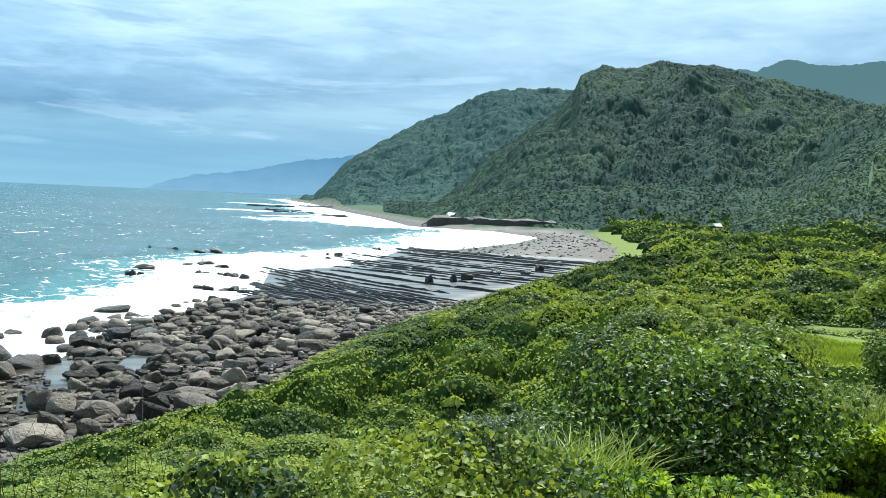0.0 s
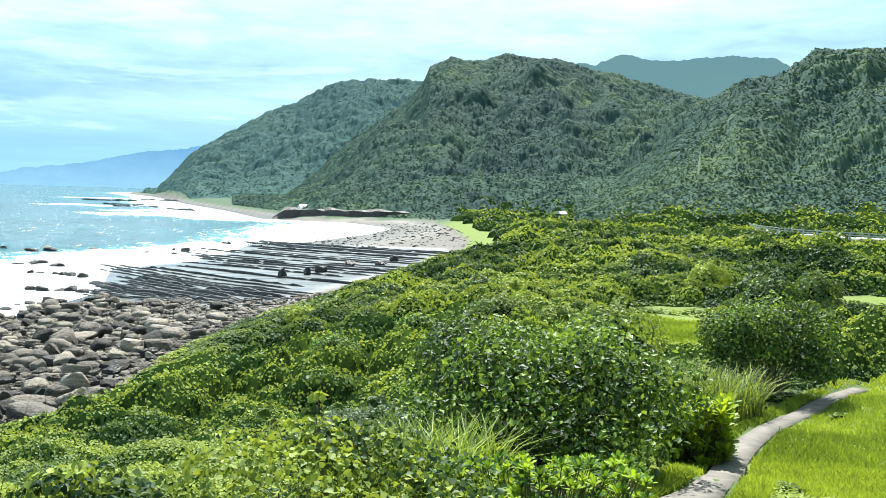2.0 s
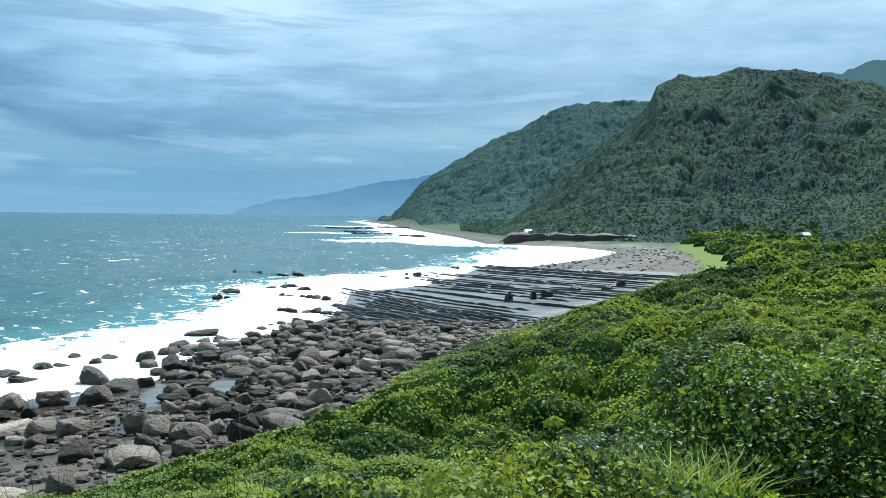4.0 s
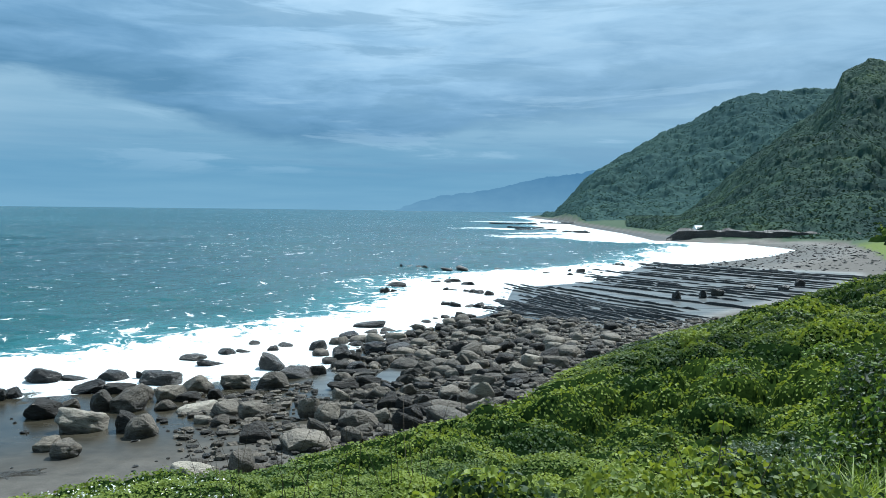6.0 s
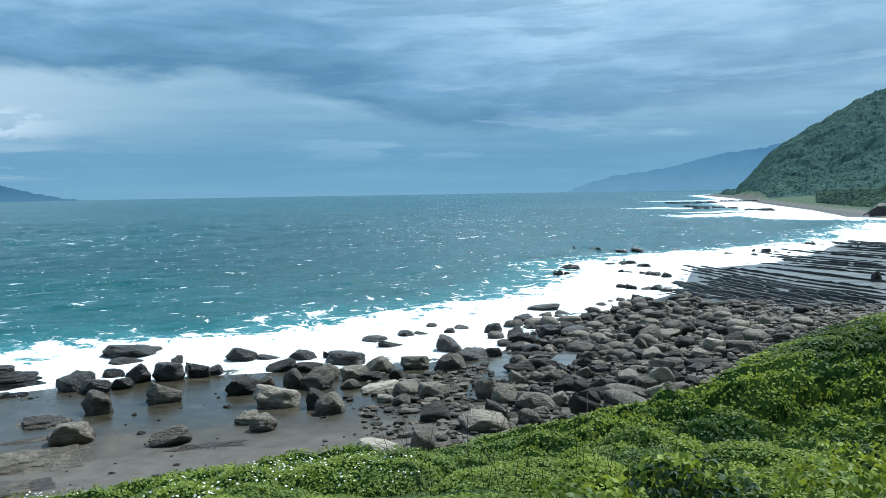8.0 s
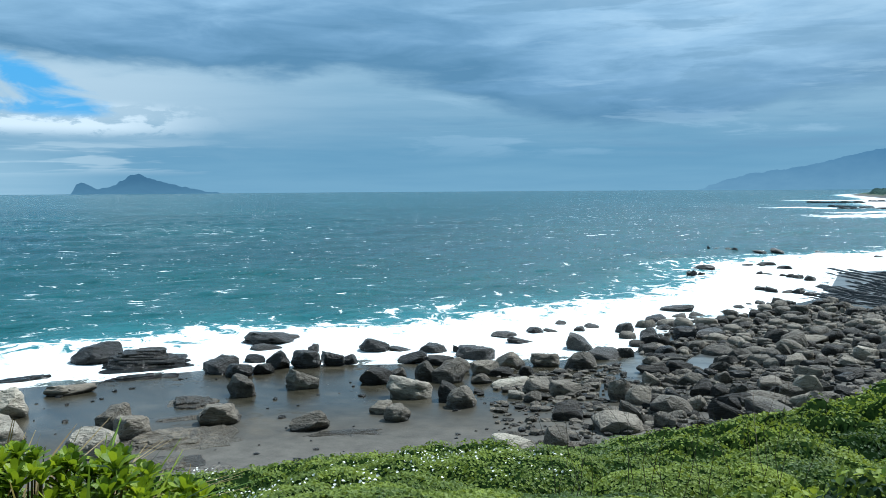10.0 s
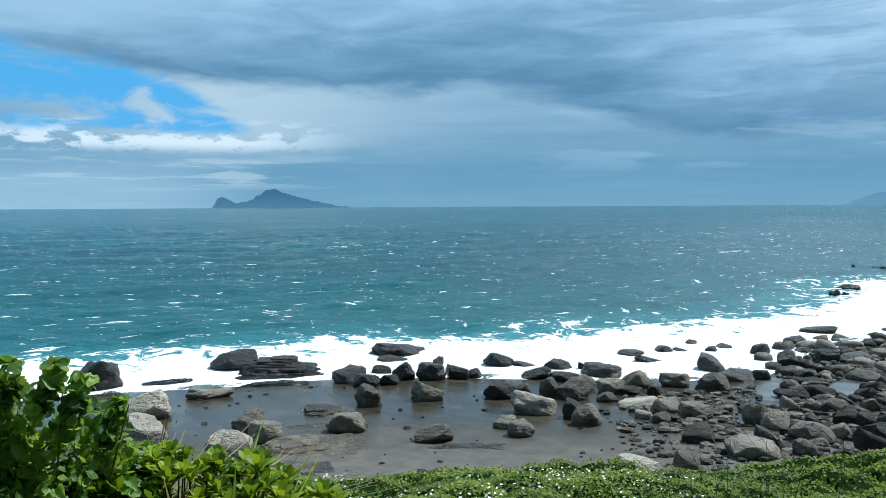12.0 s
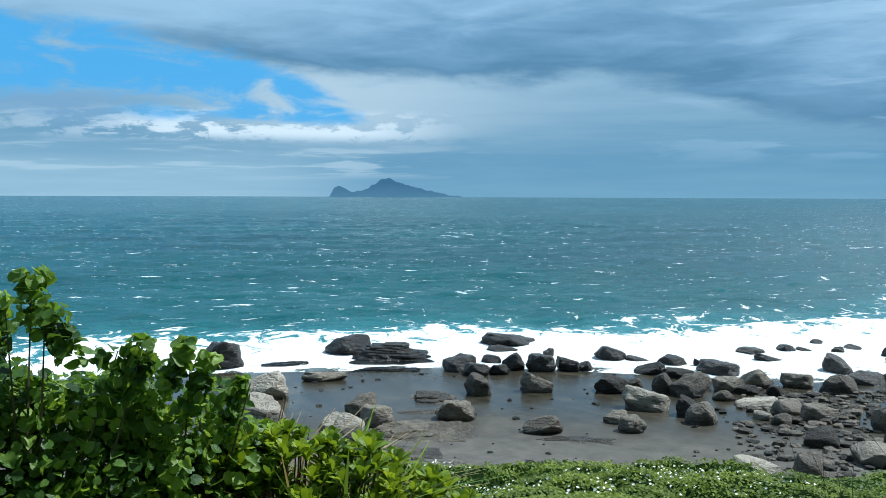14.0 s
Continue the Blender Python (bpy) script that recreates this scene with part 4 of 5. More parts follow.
def round_leaves(name, P, N, size, tint):
    """Broad heart-shaped leaves, cupped about the midrib."""
    m = len(P)
    N = N / np.linalg.norm(N, axis=1, keepdims=True)
    A = np.cross(N, rng.normal(size=(m, 3)))
    A /= np.linalg.norm(A, axis=1, keepdims=True) + 1e-9
    B = np.cross(N, A)
    L = (size * 0.5)[:, None]
    cup = rng.uniform(-0.1, 0.75, m)[:, None]
    ring = [(-0.72, 0.0, 0.0), (-0.95, 0.42, 0.35), (-0.45, 0.88, 0.8), (0.2, 0.80, 0.75), (0.72, 0.42, 0.3), (1.12, 0.0, -0.45), (0.72, -0.42, 0.3), (0.2, -0.80, 0.75), (-0.45, -0.88, 0.8), (-0.95, -0.42, 0.35)]
    V = np.stack([P] + [P + A * L * a + B * L * b + N * L * c * cup for a, b, c in ring], 1).reshape(-1, 3)
    k = np.arange(m)[:, None] * 11
    F = np.concatenate([k + np.array([0, 1 + q, 1 + (q + 1) % 10]) for q in range(10)], 1).reshape(-1, 3)
    me = mesh_of(name, V, F, True)
    store(me, "tint", np.repeat(tint, 11))
    return me


def rosettes(name, centres, size, tint, leaves=11):
    """Rosettes of blunt upright leaves."""
    V, k = [], 0
    for c, sz in zip(centres, size):
        for q in range(leaves):
            a = q * 2.4 + c[0] * 50
            out = Vector((math.cos(a), math.sin(a), 0))
            side = Vector((-math.sin(a), math.cos(a), 0))
            lean = 0.25 + 0.75 * (q / leaves) + 0.1 * math.sin(q * 5 + c[1] * 40)
            p0 = Vector(c)
            p1 = p0 + (out * lean * 0.6 + Vector((0, 0, 1 - 0.5 * lean))) * sz * 0.62
            p2 = p0 + (out * lean * 1.0 + Vector((0, 0, 1.15 - 0.75 * lean))) * sz
            w_ = side * sz * 0.19
            p3 = p2 + (p2 - p1) * 0.28
            V += [p0 - w_ * 0.2, p0 + w_ * 0.2, p1 + w_ * 0.8, p2 + w_, p3, p2 - w_, p1 - w_ * 0.8]
    V = np.array([tuple(v) for v in V])
    n_ = len(V) // 7
    k = np.arange(n_)[:, None] * 7
    F = np.concatenate([k + np.array(t_) for t_ in ((0, 1, 2), (0, 2, 6), (6, 2, 3), (6, 3, 5), (5, 3, 4))], 1).reshape(-1, 3)
    me = mesh_of(name, V, F, True)
    store(me, "tint", np.repeat(np.repeat(tint, leaves), 7))
    return me


def blades(name, bases, height, lean, mat_tint):
    """Long bending grass blades of three joints."""
    m = len(bases)
    a = rng.uniform(0, 6.283, m)
    out = np.stack([np.cos(a), np.sin(a), 0 * a], 1)
    side = np.stack([-np.sin(a), np.cos(a), 0 * a], 1)
    rows = []
    for f in (0.0, 0.4, 0.75, 1.0):
        mid = bases + out * (lean * height * f ** 2)[:, None] + np.array([0, 0, 1.0]) * (height * (f - 0.35 * lean * f ** 3))[:, None]
        wd = (0.012 * height * (1 - f) ** 0.6 + 0.0015)[:, None]
        rows += [mid - side * wd, mid + side * wd]
    V = np.stack(rows, 1).reshape(-1, 3)
    k = np.arange(m)[:, None] * 8
    F = np.concatenate([k + np.array([2 * q, 2 * q + 1, 2 * q + 3, 2 * q + 2]) for q in range(3)], 1).reshape(-1, 4)
    me = mesh_of(name, V, F, True)
    store(me, "tint", np.repeat(mat_tint, 8))
    return me


def ground_at(x, y):
    return float(land(np.array([x]), np.array([y]))[0])


def grass_clump(at, wide, tall, count, label, mat=None):
    rad = np.sqrt(rng.uniform(0, 1, count)) * wide / 2
    a = rng.uniform(0, 6.283, count)
    x, y = at[0] + np.cos(a) * rad, at[1] + np.sin(a) * rad
    me = blades("grass_clump", np.stack([x, y, land(x, y) - 0.03], 1), rng.uniform(0.5, 1.1, count) * tall, rng.uniform(0.2, 0.9, count), rng.uniform(0, 1, count))
    return thing("grass_clump", me, mat or LEAF_GRASS, label, "grass")


def rosette_shrub(spots, size, label, mat=None):
    """A low shrub: short stems that each carry rosettes of leaves."""
    cx, cy = spots[:, 0].mean(), spots[:, 1].mean()
    cz = ground_at(cx, cy)
    V, F = [], []
    for k_, c in enumerate(spots):
        g = np.array([cx + (c[0] - cx) * 0.6, cy + (c[1] - cy) * 0.6, cz - 0.2])
        for p_ in (g, np.array(c)):
            for q in range(3):
                V.append(p_ + 0.005 * np.array([math.cos(q * 2.1), math.sin(q * 2.1), 0]))
        b_ = k_ * 6
        F += [(b_ + q, b_ + (q + 1) % 3, b_ + 3 + (q + 1) % 3, b_ + 3 + q) for q in range(3)]
    root = thing("rosette_shrub", mesh_of("rosette_shrub", np.array(V), np.array(F)), TWIG, label, "shrub")
    m = len(spots)
    thing("crown", rosettes("crown", spots, rng.uniform(0.75, 1.25, m) * size, rng.uniform(0, 1, m)), mat or LEAF_ROSETTE, parent=root)
    return root


def fan_spots(count, az0, az1, r0, r1, lift0, lift1):
    x, y = spread(count, az0, az1, r0, r1, 2.0)
    return np.stack([x, y, land(x, y) + rng.uniform(lift0, lift1, count)], 1)


shrub("leafy_shrub", (3.4, 10.9), 4.1, 2.3, 19000, 0.092, LEAF_DARK, "large dark glossy-leaved shrub beside the track", 60, 0.7, 3)
shrub("leafy_shrub", (12.4, 19.9), 3.6, 2.75, 13000, 0.11, LEAF_DARK, "dark glossy-leaved shrub at the bend of the track", 40, 0.7, 4)
shrub("bright_shrub", (6.0, 12.5), 1.4, 0.95, 1500, 0.12, LEAF_BRIGHT, "low bright green shrub at the edge of the track", 16, 0.5, 5)
def beside(turn_, away, el=None):
    """A spot by its bearing from the viewer's last stand; with el, its height above the ground there."""
    x, y = -0.62 - math.sin(radians(turn_)) * away, -0.26 + math.cos(radians(turn_)) * away
    return (x, y) if el is None else (x, y, EYE + away * math.tan(radians(el)) - ground_at(x, y))


def shoots(at, rows):
    """Tops of leafy shoots, and a few points down their bending stems."""
    spots_ = []
    for turn_, away_, el_ in rows:
        for k_ in range(4):
            q = beside(turn_ + 0.35 * k_ * math.sin(turn_ * 9), away_, el_ - 0.75 * k_ - 0.3 * (k_ > 0))
            spots_.append((q[0] - at[0], q[1] - at[1], q[2]))
    return spots_


def under(at, line, near, far, count, seed, drop=13.0, sink=2.9):
    """Heads of leaves that fill a shrub up to a line of (bearing, top)."""
    r = np.random.default_rng(seed)
    heads_ = []
    for k_ in range(count):
        turn_ = r.uniform(line[0][0], line[-1][0])
        top = float(np.interp(turn_, [q[0] for q in line], [q[1] for q in line]))
        f = r.uniform(0, 1)
        q = beside(turn_, near + (far - near) * (1 - 0.6 * f) * r.uniform(0.6, 1), top - sink - drop * f ** 1.5)
        heads_.append((q[0] - at[0], q[1] - at[1], q[2]))
    return heads_


AT = beside(79, 3.9)
shrub("broad_leaved_bush", AT, 2.2, 1.62, 6000, 0.06, LEAF_BUSH, "broad-leaved bush with round dark leaves above the shore", 46, 0.85, 8, leaf=round_leaves, puff=0.075,
      tops=under(AT, [(73.0, -10.2), (74.6, -9.9), (76.3, -10.8), (77.4, -9.8), (79.4, -9.4), (82, -9.2), (86, -8.8), (90, -9.5)], 3.4, 4.3, 130, 8),
      sprigs=shoots(AT, [(78.9, 3.9, -5.2), (78.0, 3.8, -7.4), (81.0, 3.8, -6.8), (74.7, 3.8, -10.4), (72.9, 3.8, -9.6)]))
AT = beside(70.0, 4.0)
shrub("broad_leaved_bush", AT, 1.45, 1.4, 4000, 0.058, LEAF_BUSH, "lower broad-leaved bush with round dark leaves above the shore", 30, 0.85, 9, leaf=round_leaves, puff=0.10,
      tops=under(AT, [(65.4, -15.0), (66.0, -13.2), (67.0, -11.9), (68.5, -10.4), (70.0, -9.8), (72.1, -9.6), (73.5, -9.6), (76, -10.2)], 3.5, 4.4, 90, 9),
      sprigs=shoots(AT, [(70.0, 3.9, -9.8), (68.6, 3.9, -10.9), (66.6, 4.0, -12.6)]))
shrub("broad_leaved_bush", (0.25, 6.3), 2.4, 0.9, 4600, 0.056, LEAF_SCRUB, "broad-leaved green bush with upright shoots on the slope", 26, 0.85, 12, leaf=round_leaves,
      sprigs=[(-0.1, 0.3, 1.2), (-0.1, 0.32, 1.05), (-0.12, 0.28, 0.95), (0.35, 0.2, 1.05), (-0.5, 0.1, 1.0)])
shrub("broad_leaved_bush", (-1.6, 6.0), 1.8, 0.72, 3200, 0.06, LEAF_SCRUB, "broad-leaved green bush with upright shoots on the slope", 20, 0.85, 13, leaf=round_leaves)
LINE = [(50, -21), (54.9, -18.6), (56.9, -17.3), (58.4, -16.5), (60.7, -16.3), (63, -15.9), (65.3, -16.2), (67.8, -16.0), (69.6, -16.4), (74, -18.0), (80, -19.5)]
AT = beside(63, 4.1)
spots = np.array(under(AT, LINE, 3.5, 4.5, 460, 15, 7.0, 0.1)) + np.array([AT[0], AT[1], 0])
spots[:, 2] += [ground_at(q_[0], q_[1]) for q_ in spots]
rosette_shrub(spots, 0.088, "bright green shrub with rosettes of blunt leaves")
rosette_shrub(fan_spots(480, -24, -9, 6.2, 7.9, -0.1, 0.5), 0.085, "bright yellow-green shrub with rosettes of blunt leaves", LEAF_BRIGHT)
rosette_shrub(fan_spots(260, -29.4, -25.2, 13.2, 14.8, 0.02, 0.95), 0.17, "bright green rosette shrub at the edge of the track")
grass_clump((1.5, 8.8), 1.5, 1.0, 900, "tall bright yellow-green grass leaning in the wind")
grass_clump((0.9, 7.9), 1.3, 1.0, 700, "tall bright yellow-green grass leaning in the wind")
grass_clump((9.0, 17.4), 2.8, 1.25, 1900, "tall dull green reed grass beside the track", LEAF_SCRUB)
def reach(turn_, away, el):
    """Height of a clump whose tips show at el."""
    return 0.98 * beside(turn_, away, el)[2]


grass_clump(beside(57.6, 4.2), 0.8, reach(57.6, 4.2, -13.6), 14, "thin dry grass stalks over the shore", LEAF_STRAW)
grass_clump(beside(65.2, 4.4), 0.30, reach(65.2, 4.4, -13.2), 230, "clump of brown dry grass beside the bush", LEAF_STRAW)
grass_clump(beside(61.5, 4.0), 0.3, reach(61.5, 4.0, -13.4), 60, "upright dark green grass leaves above the shore", LEAF_DARK)
grass_clump(beside(59.6, 3.9), 0.5, reach(59.6, 3.9, -15.4), 50, "bright green grass leaves among the rosettes")


def bare_twigs(at, tall, count, seed):
    """A dead shrub: one stem and others beside it."""
    r = np.random.default_rng(seed)
    z0, root = ground_at(*at), None
    for k_ in range(count):
        V, F = [], []
        p_ = np.array([at[0] + r.normal() * 0.25, at[1] + r.normal() * 0.25, z0 - 0.05])
        d_ = np.array([r.normal() * 0.16, r.normal() * 0.16, 1.0])
        rings = [p_]
        for q in range(5):
            p_ = p_ + d_ * tall * 0.2 * r.uniform(0.7, 1.1)
            d_ = d_ + np.array([r.normal() * 0.25, r.normal() * 0.25, 0])
            rings.append(p_)
        for q, e_ in enumerate(rings):
            for t_ in range(3):
                V.append(e_ + 0.006 * (1 - q * 0.16) * np.array([math.cos(t_ * 2.1), math.sin(t_ * 2.1), 0]))
        F = [(q * 3 + t_, q * 3 + (t_ + 1) % 3, q * 3 + 3 + (t_ + 1) % 3, q * 3 + 3 + t_) for q in range(5) for t_ in range(3)]
        if root is None:
            root = thing("dead_shrub", mesh_of("dead_shrub", np.array(V), np.array(F)), TWIG, "thin bare grey twigs standing out of the green slope", "shrub")
        else:
            thing("twig", mesh_of("twig", np.array(V), np.array(F)), TWIG, parent=root)
    return root


bare_twigs((-3.9, 8.6), 1.75, 9, 3)
bare_twigs((-3.2, 9.4), 1.9, 8, 4)
bare_twigs((-4.8, 8.2), 1.6, 7, 5)

# white flowers over the bank
x, y = spread(1500, 24, 56, 9.0, 18, 2.0)
ok = fractal(x / 2.5, y / 2.5, 3, 14) > 0.44
x, y = x[ok], y[ok]
z = land(x, y) + scrub_top(x, y, signed(VEG, x, y))[0] + rng.uniform(0.03, 0.10, len(x))
me = round_leaves("white_flowers", np.stack([x, y, z], 1), rng.normal(size=(len(x), 3)) * 0.4 + np.array([0, -0.3, 1.0]), rng.uniform(0.026, 0.045, len(x)), x * 0)
thing("white_flowers", me, PETAL, "small white flowers dotted over the green bank", "flowers", kind="stuff")

# ---------------------------------------------------------------- boulders
def boulder_mesh(seed, square=0.5, fine=3):
    """A worn block: a rounded box with chipped faces and bedding steps, one unit wide, base at 0."""
    r = np.random.default_rng(seed)
    bm = bmesh.new()
    bmesh.ops.create_icosphere(bm, subdivisions=fine, radius=1.0)
    cuts = []
    for k in range(13):
        d = r.normal(size=3)
        d[2] = abs(d[2]) * 0.55 if k % 3 else d[2] * 0.4
        cuts.append((Vector(d / np.linalg.norm(d)), r.uniform(0.56, 0.90)))
    cuts.append((Vector((r.normal() * 0.22, r.normal() * 0.22, 1)).normalized(), r.uniform(0.55, 0.80)))
    shift = Vector(r.uniform(-9, 9, 3))
    for v in bm.verts:
        p = v.co.normalized()
        e = 3.0 + 7.0 * square
        m = (abs(p.x) ** e + abs(p.y) ** e + abs(p.z) ** e) ** (1 / e)
        p = p / m * 0.9
        for d, lim in cuts:
            over = p.dot(d) - lim
            if over > 0:
                p = p - d * over * 0.9
        p = p * (1 + 0.06 * noise.noise(p * 1.5 + shift) + 0.07 * noise.noise(p * 3.4 + shift) + 0.045 * noise.noise(p * 9 + shift) - 0.06 * max(0, 1 - abs(noise.noise(p * 2.2 - shift)) * 9))
        bed_ = math.sin(p.z * 9 + shift.x + 1.5 * p.x)
        v.co = Vector((p.x * (1 + 0.03 * bed_), p.y * (1 + 0.03 * bed_), p.z))
    lo, hi = min(v.co.z for v in bm.verts), max(v.co.z for v in bm.verts)
    ex, ey = max(abs(v.co.x) for v in bm.verts), max(abs(v.co.y) for v in bm.verts)
    for v in bm.verts:
        z = (v.co.z - lo) / (hi - lo) * 1.6 - 0.6
        waist = 0.80 + 0.20 * min(1, max(0, z / 0.42 + 0.15)) ** 0.7
        v.co = Vector((v.co.x / ex / 2 * waist, v.co.y / ey / 2 * waist, z))
    for f in bm.faces:
        f.smooth = True
    me = bpy.data.meshes.new("boulder")
    bm.to_mesh(me)
    bm.free()
    me.set_sharp_from_angle(angle=radians(38))
    return me


SHAPES = {}
for mat in (ROCK_DRY, ROCK_PALE, ROCK_WET):
    SHAPES[mat.name] = [boulder_mesh(20 + k, 0.15 + 0.1 * k) for k in range(8)]
    for me in SHAPES[mat.name]:
        me.materials.append(mat)
ROUGH = {}
for mat in (ROCK_DRY, ROCK_PALE, ROCK_WET):
    ROUGH[mat.name] = [boulder_mesh(40 + k, 0.15 + 0.1 * k, 2) for k in range(8)]
    for me in ROUGH[mat.name]:
        me.materials.append(mat)
FINE = {}
for mat in (ROCK_DRY, ROCK_PALE, ROCK_WET):
    FINE[mat.name] = [boulder_mesh(20 + k, 0.15 + 0.1 * k, 4) for k in range(8)]
    for me in FINE[mat.name]:
        me.materials.append(mat)
WORDS = {"dry_sandstone": "grey-brown weathered sandstone boulder on the shore", "pale_sandstone": "pale weathered sandstone boulder on the shore",
         "wet_rock": "dark wet boulder at the edge of the foam"}


def boulder(x, y, wide, tall, mat, k, deep=0.85, shapes=None):
    base = max(float(land(np.array([x]), np.array([y]))[0]), -0.15)
    ob = new("boulder", (shapes or SHAPES)[mat.name][k % 8])
    ob.matrix_basis = Matrix.LocRotScale((x, y, base), Euler((0.16 * math.sin(k * 7.1), 0.16 * math.cos(k * 3.7), math.atan2(y, x) - 1.57 + 0.7 * math.sin(k * 2.3) + 3.14 * (k % 2))), (wide, wide * deep, tall))
    return tagged(ob, WORDS[mat.name], "boulder", "boulders on the shore")


# x, y, width, height of the boulders that stand out; w wet, d dry, p pale
SHELF_BOULDERS = [
    (-51.5, 20.5, 2.78, 1.89), (-40.4, 18.5, 2.39, 1.45), (-36.1, 16.1, 2.35, 0.75), (-43.5, 23.4, 2.39, 0.53), (-51.3, 29.7, 3.28, 1.2), (-33.7, 20, 1.34, 0.9),
    (-31.2, 19.6, 1.44, 1.01), (-30.1, 17, 1.89, 0.94), (-30.4, 23.1, 1.87, 0.94), (-26.1, 24.6, 1.76, 0.72), (-34.6, 27.9, 1.42, 0.98), (-33.4, 30.9, 1.67, 0.95),
    (-47.1, 41, 3.71, 0.82), (-41.3, 31.7, 1.87, 0.92), (-39.1, 31.7, 1.54, 0.74), (-42.4, 35.5, 1.2, 0.55), (-38.8, 33.1, 1.25, 0.64), (-39.4, 34.9, 1.5, 1.04),
    (-38.2, 36.1, 1.71, 1.02), (-37.4, 37.5, 1.51, 0.94), (-36.9, 38.6, 0.98, 0.62), (-41.7, 40, 0.67, 0.67),]
POOL_BOULDERS = [
    (-38.4, 42.9, 2.06, 0.87), (-37.1, 43.8, 1.48, 0.33), (-35, 44.9, 1.85, 0.72), (-33.8, 41.4, 2.1, 0.78), (-31.3, 44.7, 2.22, 0.87), (-33.5, 45.6, 0.62, 0.62),
    (-29.3, 36.7, 1.19, 1.01), (-27.9, 36.9, 1.67, 1.07), (-29.1, 39.9, 1.18, 0.83), (-32, 41.5, 1.6, 0.52), (-31, 34.5, 1.9, 0.89), (-31.2, 36.6, 0.92, 0.52),
    (-26.8, 32.1, 1.91, 0.97), (-24.7, 32.7, 1.49, 0.85), (-23.3, 31.7, 1.43, 0.96), (-25.6, 28.5, 0.95, 0.49), (-23.9, 27.8, 1.19, 0.65), (-27.5, 40, 1.33, 0.79),
    (-26.6, 40.3, 1.48, 0.47), (-27.3, 42.4, 1.82, 1), (-25.9, 44.4, 1.47, 0.8), (-27.3, 51.4, 2.05, 1.12),]
MID_BOULDERS = [
    (-23.7, 44.7, 1.82, 1), (-24.2, 48.7, 2.1, 0.58), (-22, 36.8, 1.47, 0.63), (-20.4, 36.5, 1.29, 0.75), (-25.3, 41, 0.83, 0.6), (-26.1, 37.5, 1.19, 0.53),
    (-24, 37.5, 1.67, 0.37), (-22.2, 34.9, 1, 0.39), (-21, 34.4, 0.83, 0.48), (-17.7, 31.7, 1.33, 0.67), (-15.5, 26.9, 0.97, 0.85), (-16.5, 25.1, 1.32, 0.85),
    (-15, 31.1, 2.13, 0.71), (-14.4, 35.3, 2.13, 0.83), (-17.5, 36.8, 0.9, 0.98), (-15.1, 32.6, 1.11, 0.9), (-16.2, 35.8, 1.14, 0.91), (-23.8, 55.4, 1.47, 1.06),
    (-27.5, 65.7, 1.78, 0.62), (-28.6, 72.6, 2.62, 0.58), (-21.1, 51.5, 1.29, 0.67), (-20.6, 48, 1.25, 0.55), (-19.1, 44.9, 1.5, 0.41),]
FIELD_BOULDERS = [
    (-17.9, 41.3, 0.96, 0.67), (-16.1, 42.6, 1, 0.61), (-14.7, 40.6, 0.8, 0.62), (-13.6, 39.6, 0.86, 0.59), (-22.5, 58.7, 1.49, 0.89), (-21, 59.8, 2.14, 0.59),
    (-16.3, 51.5, 1.72, 0.68), (-16.2, 48.6, 1.05, 0.59), (-13, 41.2, 1.18, 0.43), (-11.6, 39.7, 1.97, 0.43), (-12, 42.3, 1.35, 0.6), (-12, 36.4, 0.74, 0.71),
    (-10.6, 37, 2.23, 0.49), (-8.9, 40, 1.04, 0.55), (-14.4, 53.4, 1.13, 0.75), (-15.8, 58.2, 1.43, 0.81), (-14.7, 45.9, 1.12, 0.5), (-14, 58.5, 2.23, 0.53),
    (-12.6, 49.6, 1.22, 0.61), (-9.9, 50.3, 1.05, 0.48), (-10.8, 47.3, 1.32, 0.45),]
SURF_BOULDERS = [
    (-34.3, 52.7, 2.04, 0.5), (-33.2, 55.5, 1.45, 0.57), (-32.4, 56.5, 0.97, 0.29), (-32, 51.1, 1.84, 0.48), (-33.5, 60.1, 0.84, 0.42), (-30.6, 57.8, 0.8, 0.49),
    (-30.5, 60, 1.19, 0.34), (-28, 63.7, 0.71, 0.43), (-27.5, 59.4, 1.42, 0.89), (-25.5, 62.3, 1.37, 0.51), (-39.4, 111.1, 2.6, 0.8), (-47.5, 41.2, 3.78, 0.83),
    (-45.3, 38.9, 2.02, 0.44), (-42.5, 147, 2.0, 0.5), (-39.8, 149, 2.2, 0.6), (-33.3, 150.9, 2.4, 0.4), (-34.5, 122.9, 2.57, 0.6),]
KINDS = "wppdwddpdddpwwwwwwwwwwwwwwwwpdddddpddddddddwdwddddppdddpdddpdwwwwddddddwwdpddddpdddpddddwwwwwwwwwwwwwwwww"
MARKED = SHELF_BOULDERS + POOL_BOULDERS + MID_BOULDERS + FIELD_BOULDERS + SURF_BOULDERS
BENCH_BLOCKS = [
    (-1.2, 100.8, 1.32, 1.23), (1.7, 103.3, 1.15, 0.92), (3.4, 106.4, 1.81, 1.0), (7.7, 116.4, 1.99, 0.78), (11.9, 116.6, 1.54, 0.73), (14.7, 122.3, 1.61, 1.1),]
k = 0
for row in MARKED:
    boulder(row[0], row[1], row[2] * 1.27, row[3] * 1.02, {"w": ROCK_WET, "d": ROCK_DRY, "p": ROCK_PALE}[KINDS[k]], k, 0.85, FINE if k < 45 else SHAPES)
    k += 1
for row in BENCH_BLOCKS:
    boulder(*row, ROCK_WET, k)
    k += 1
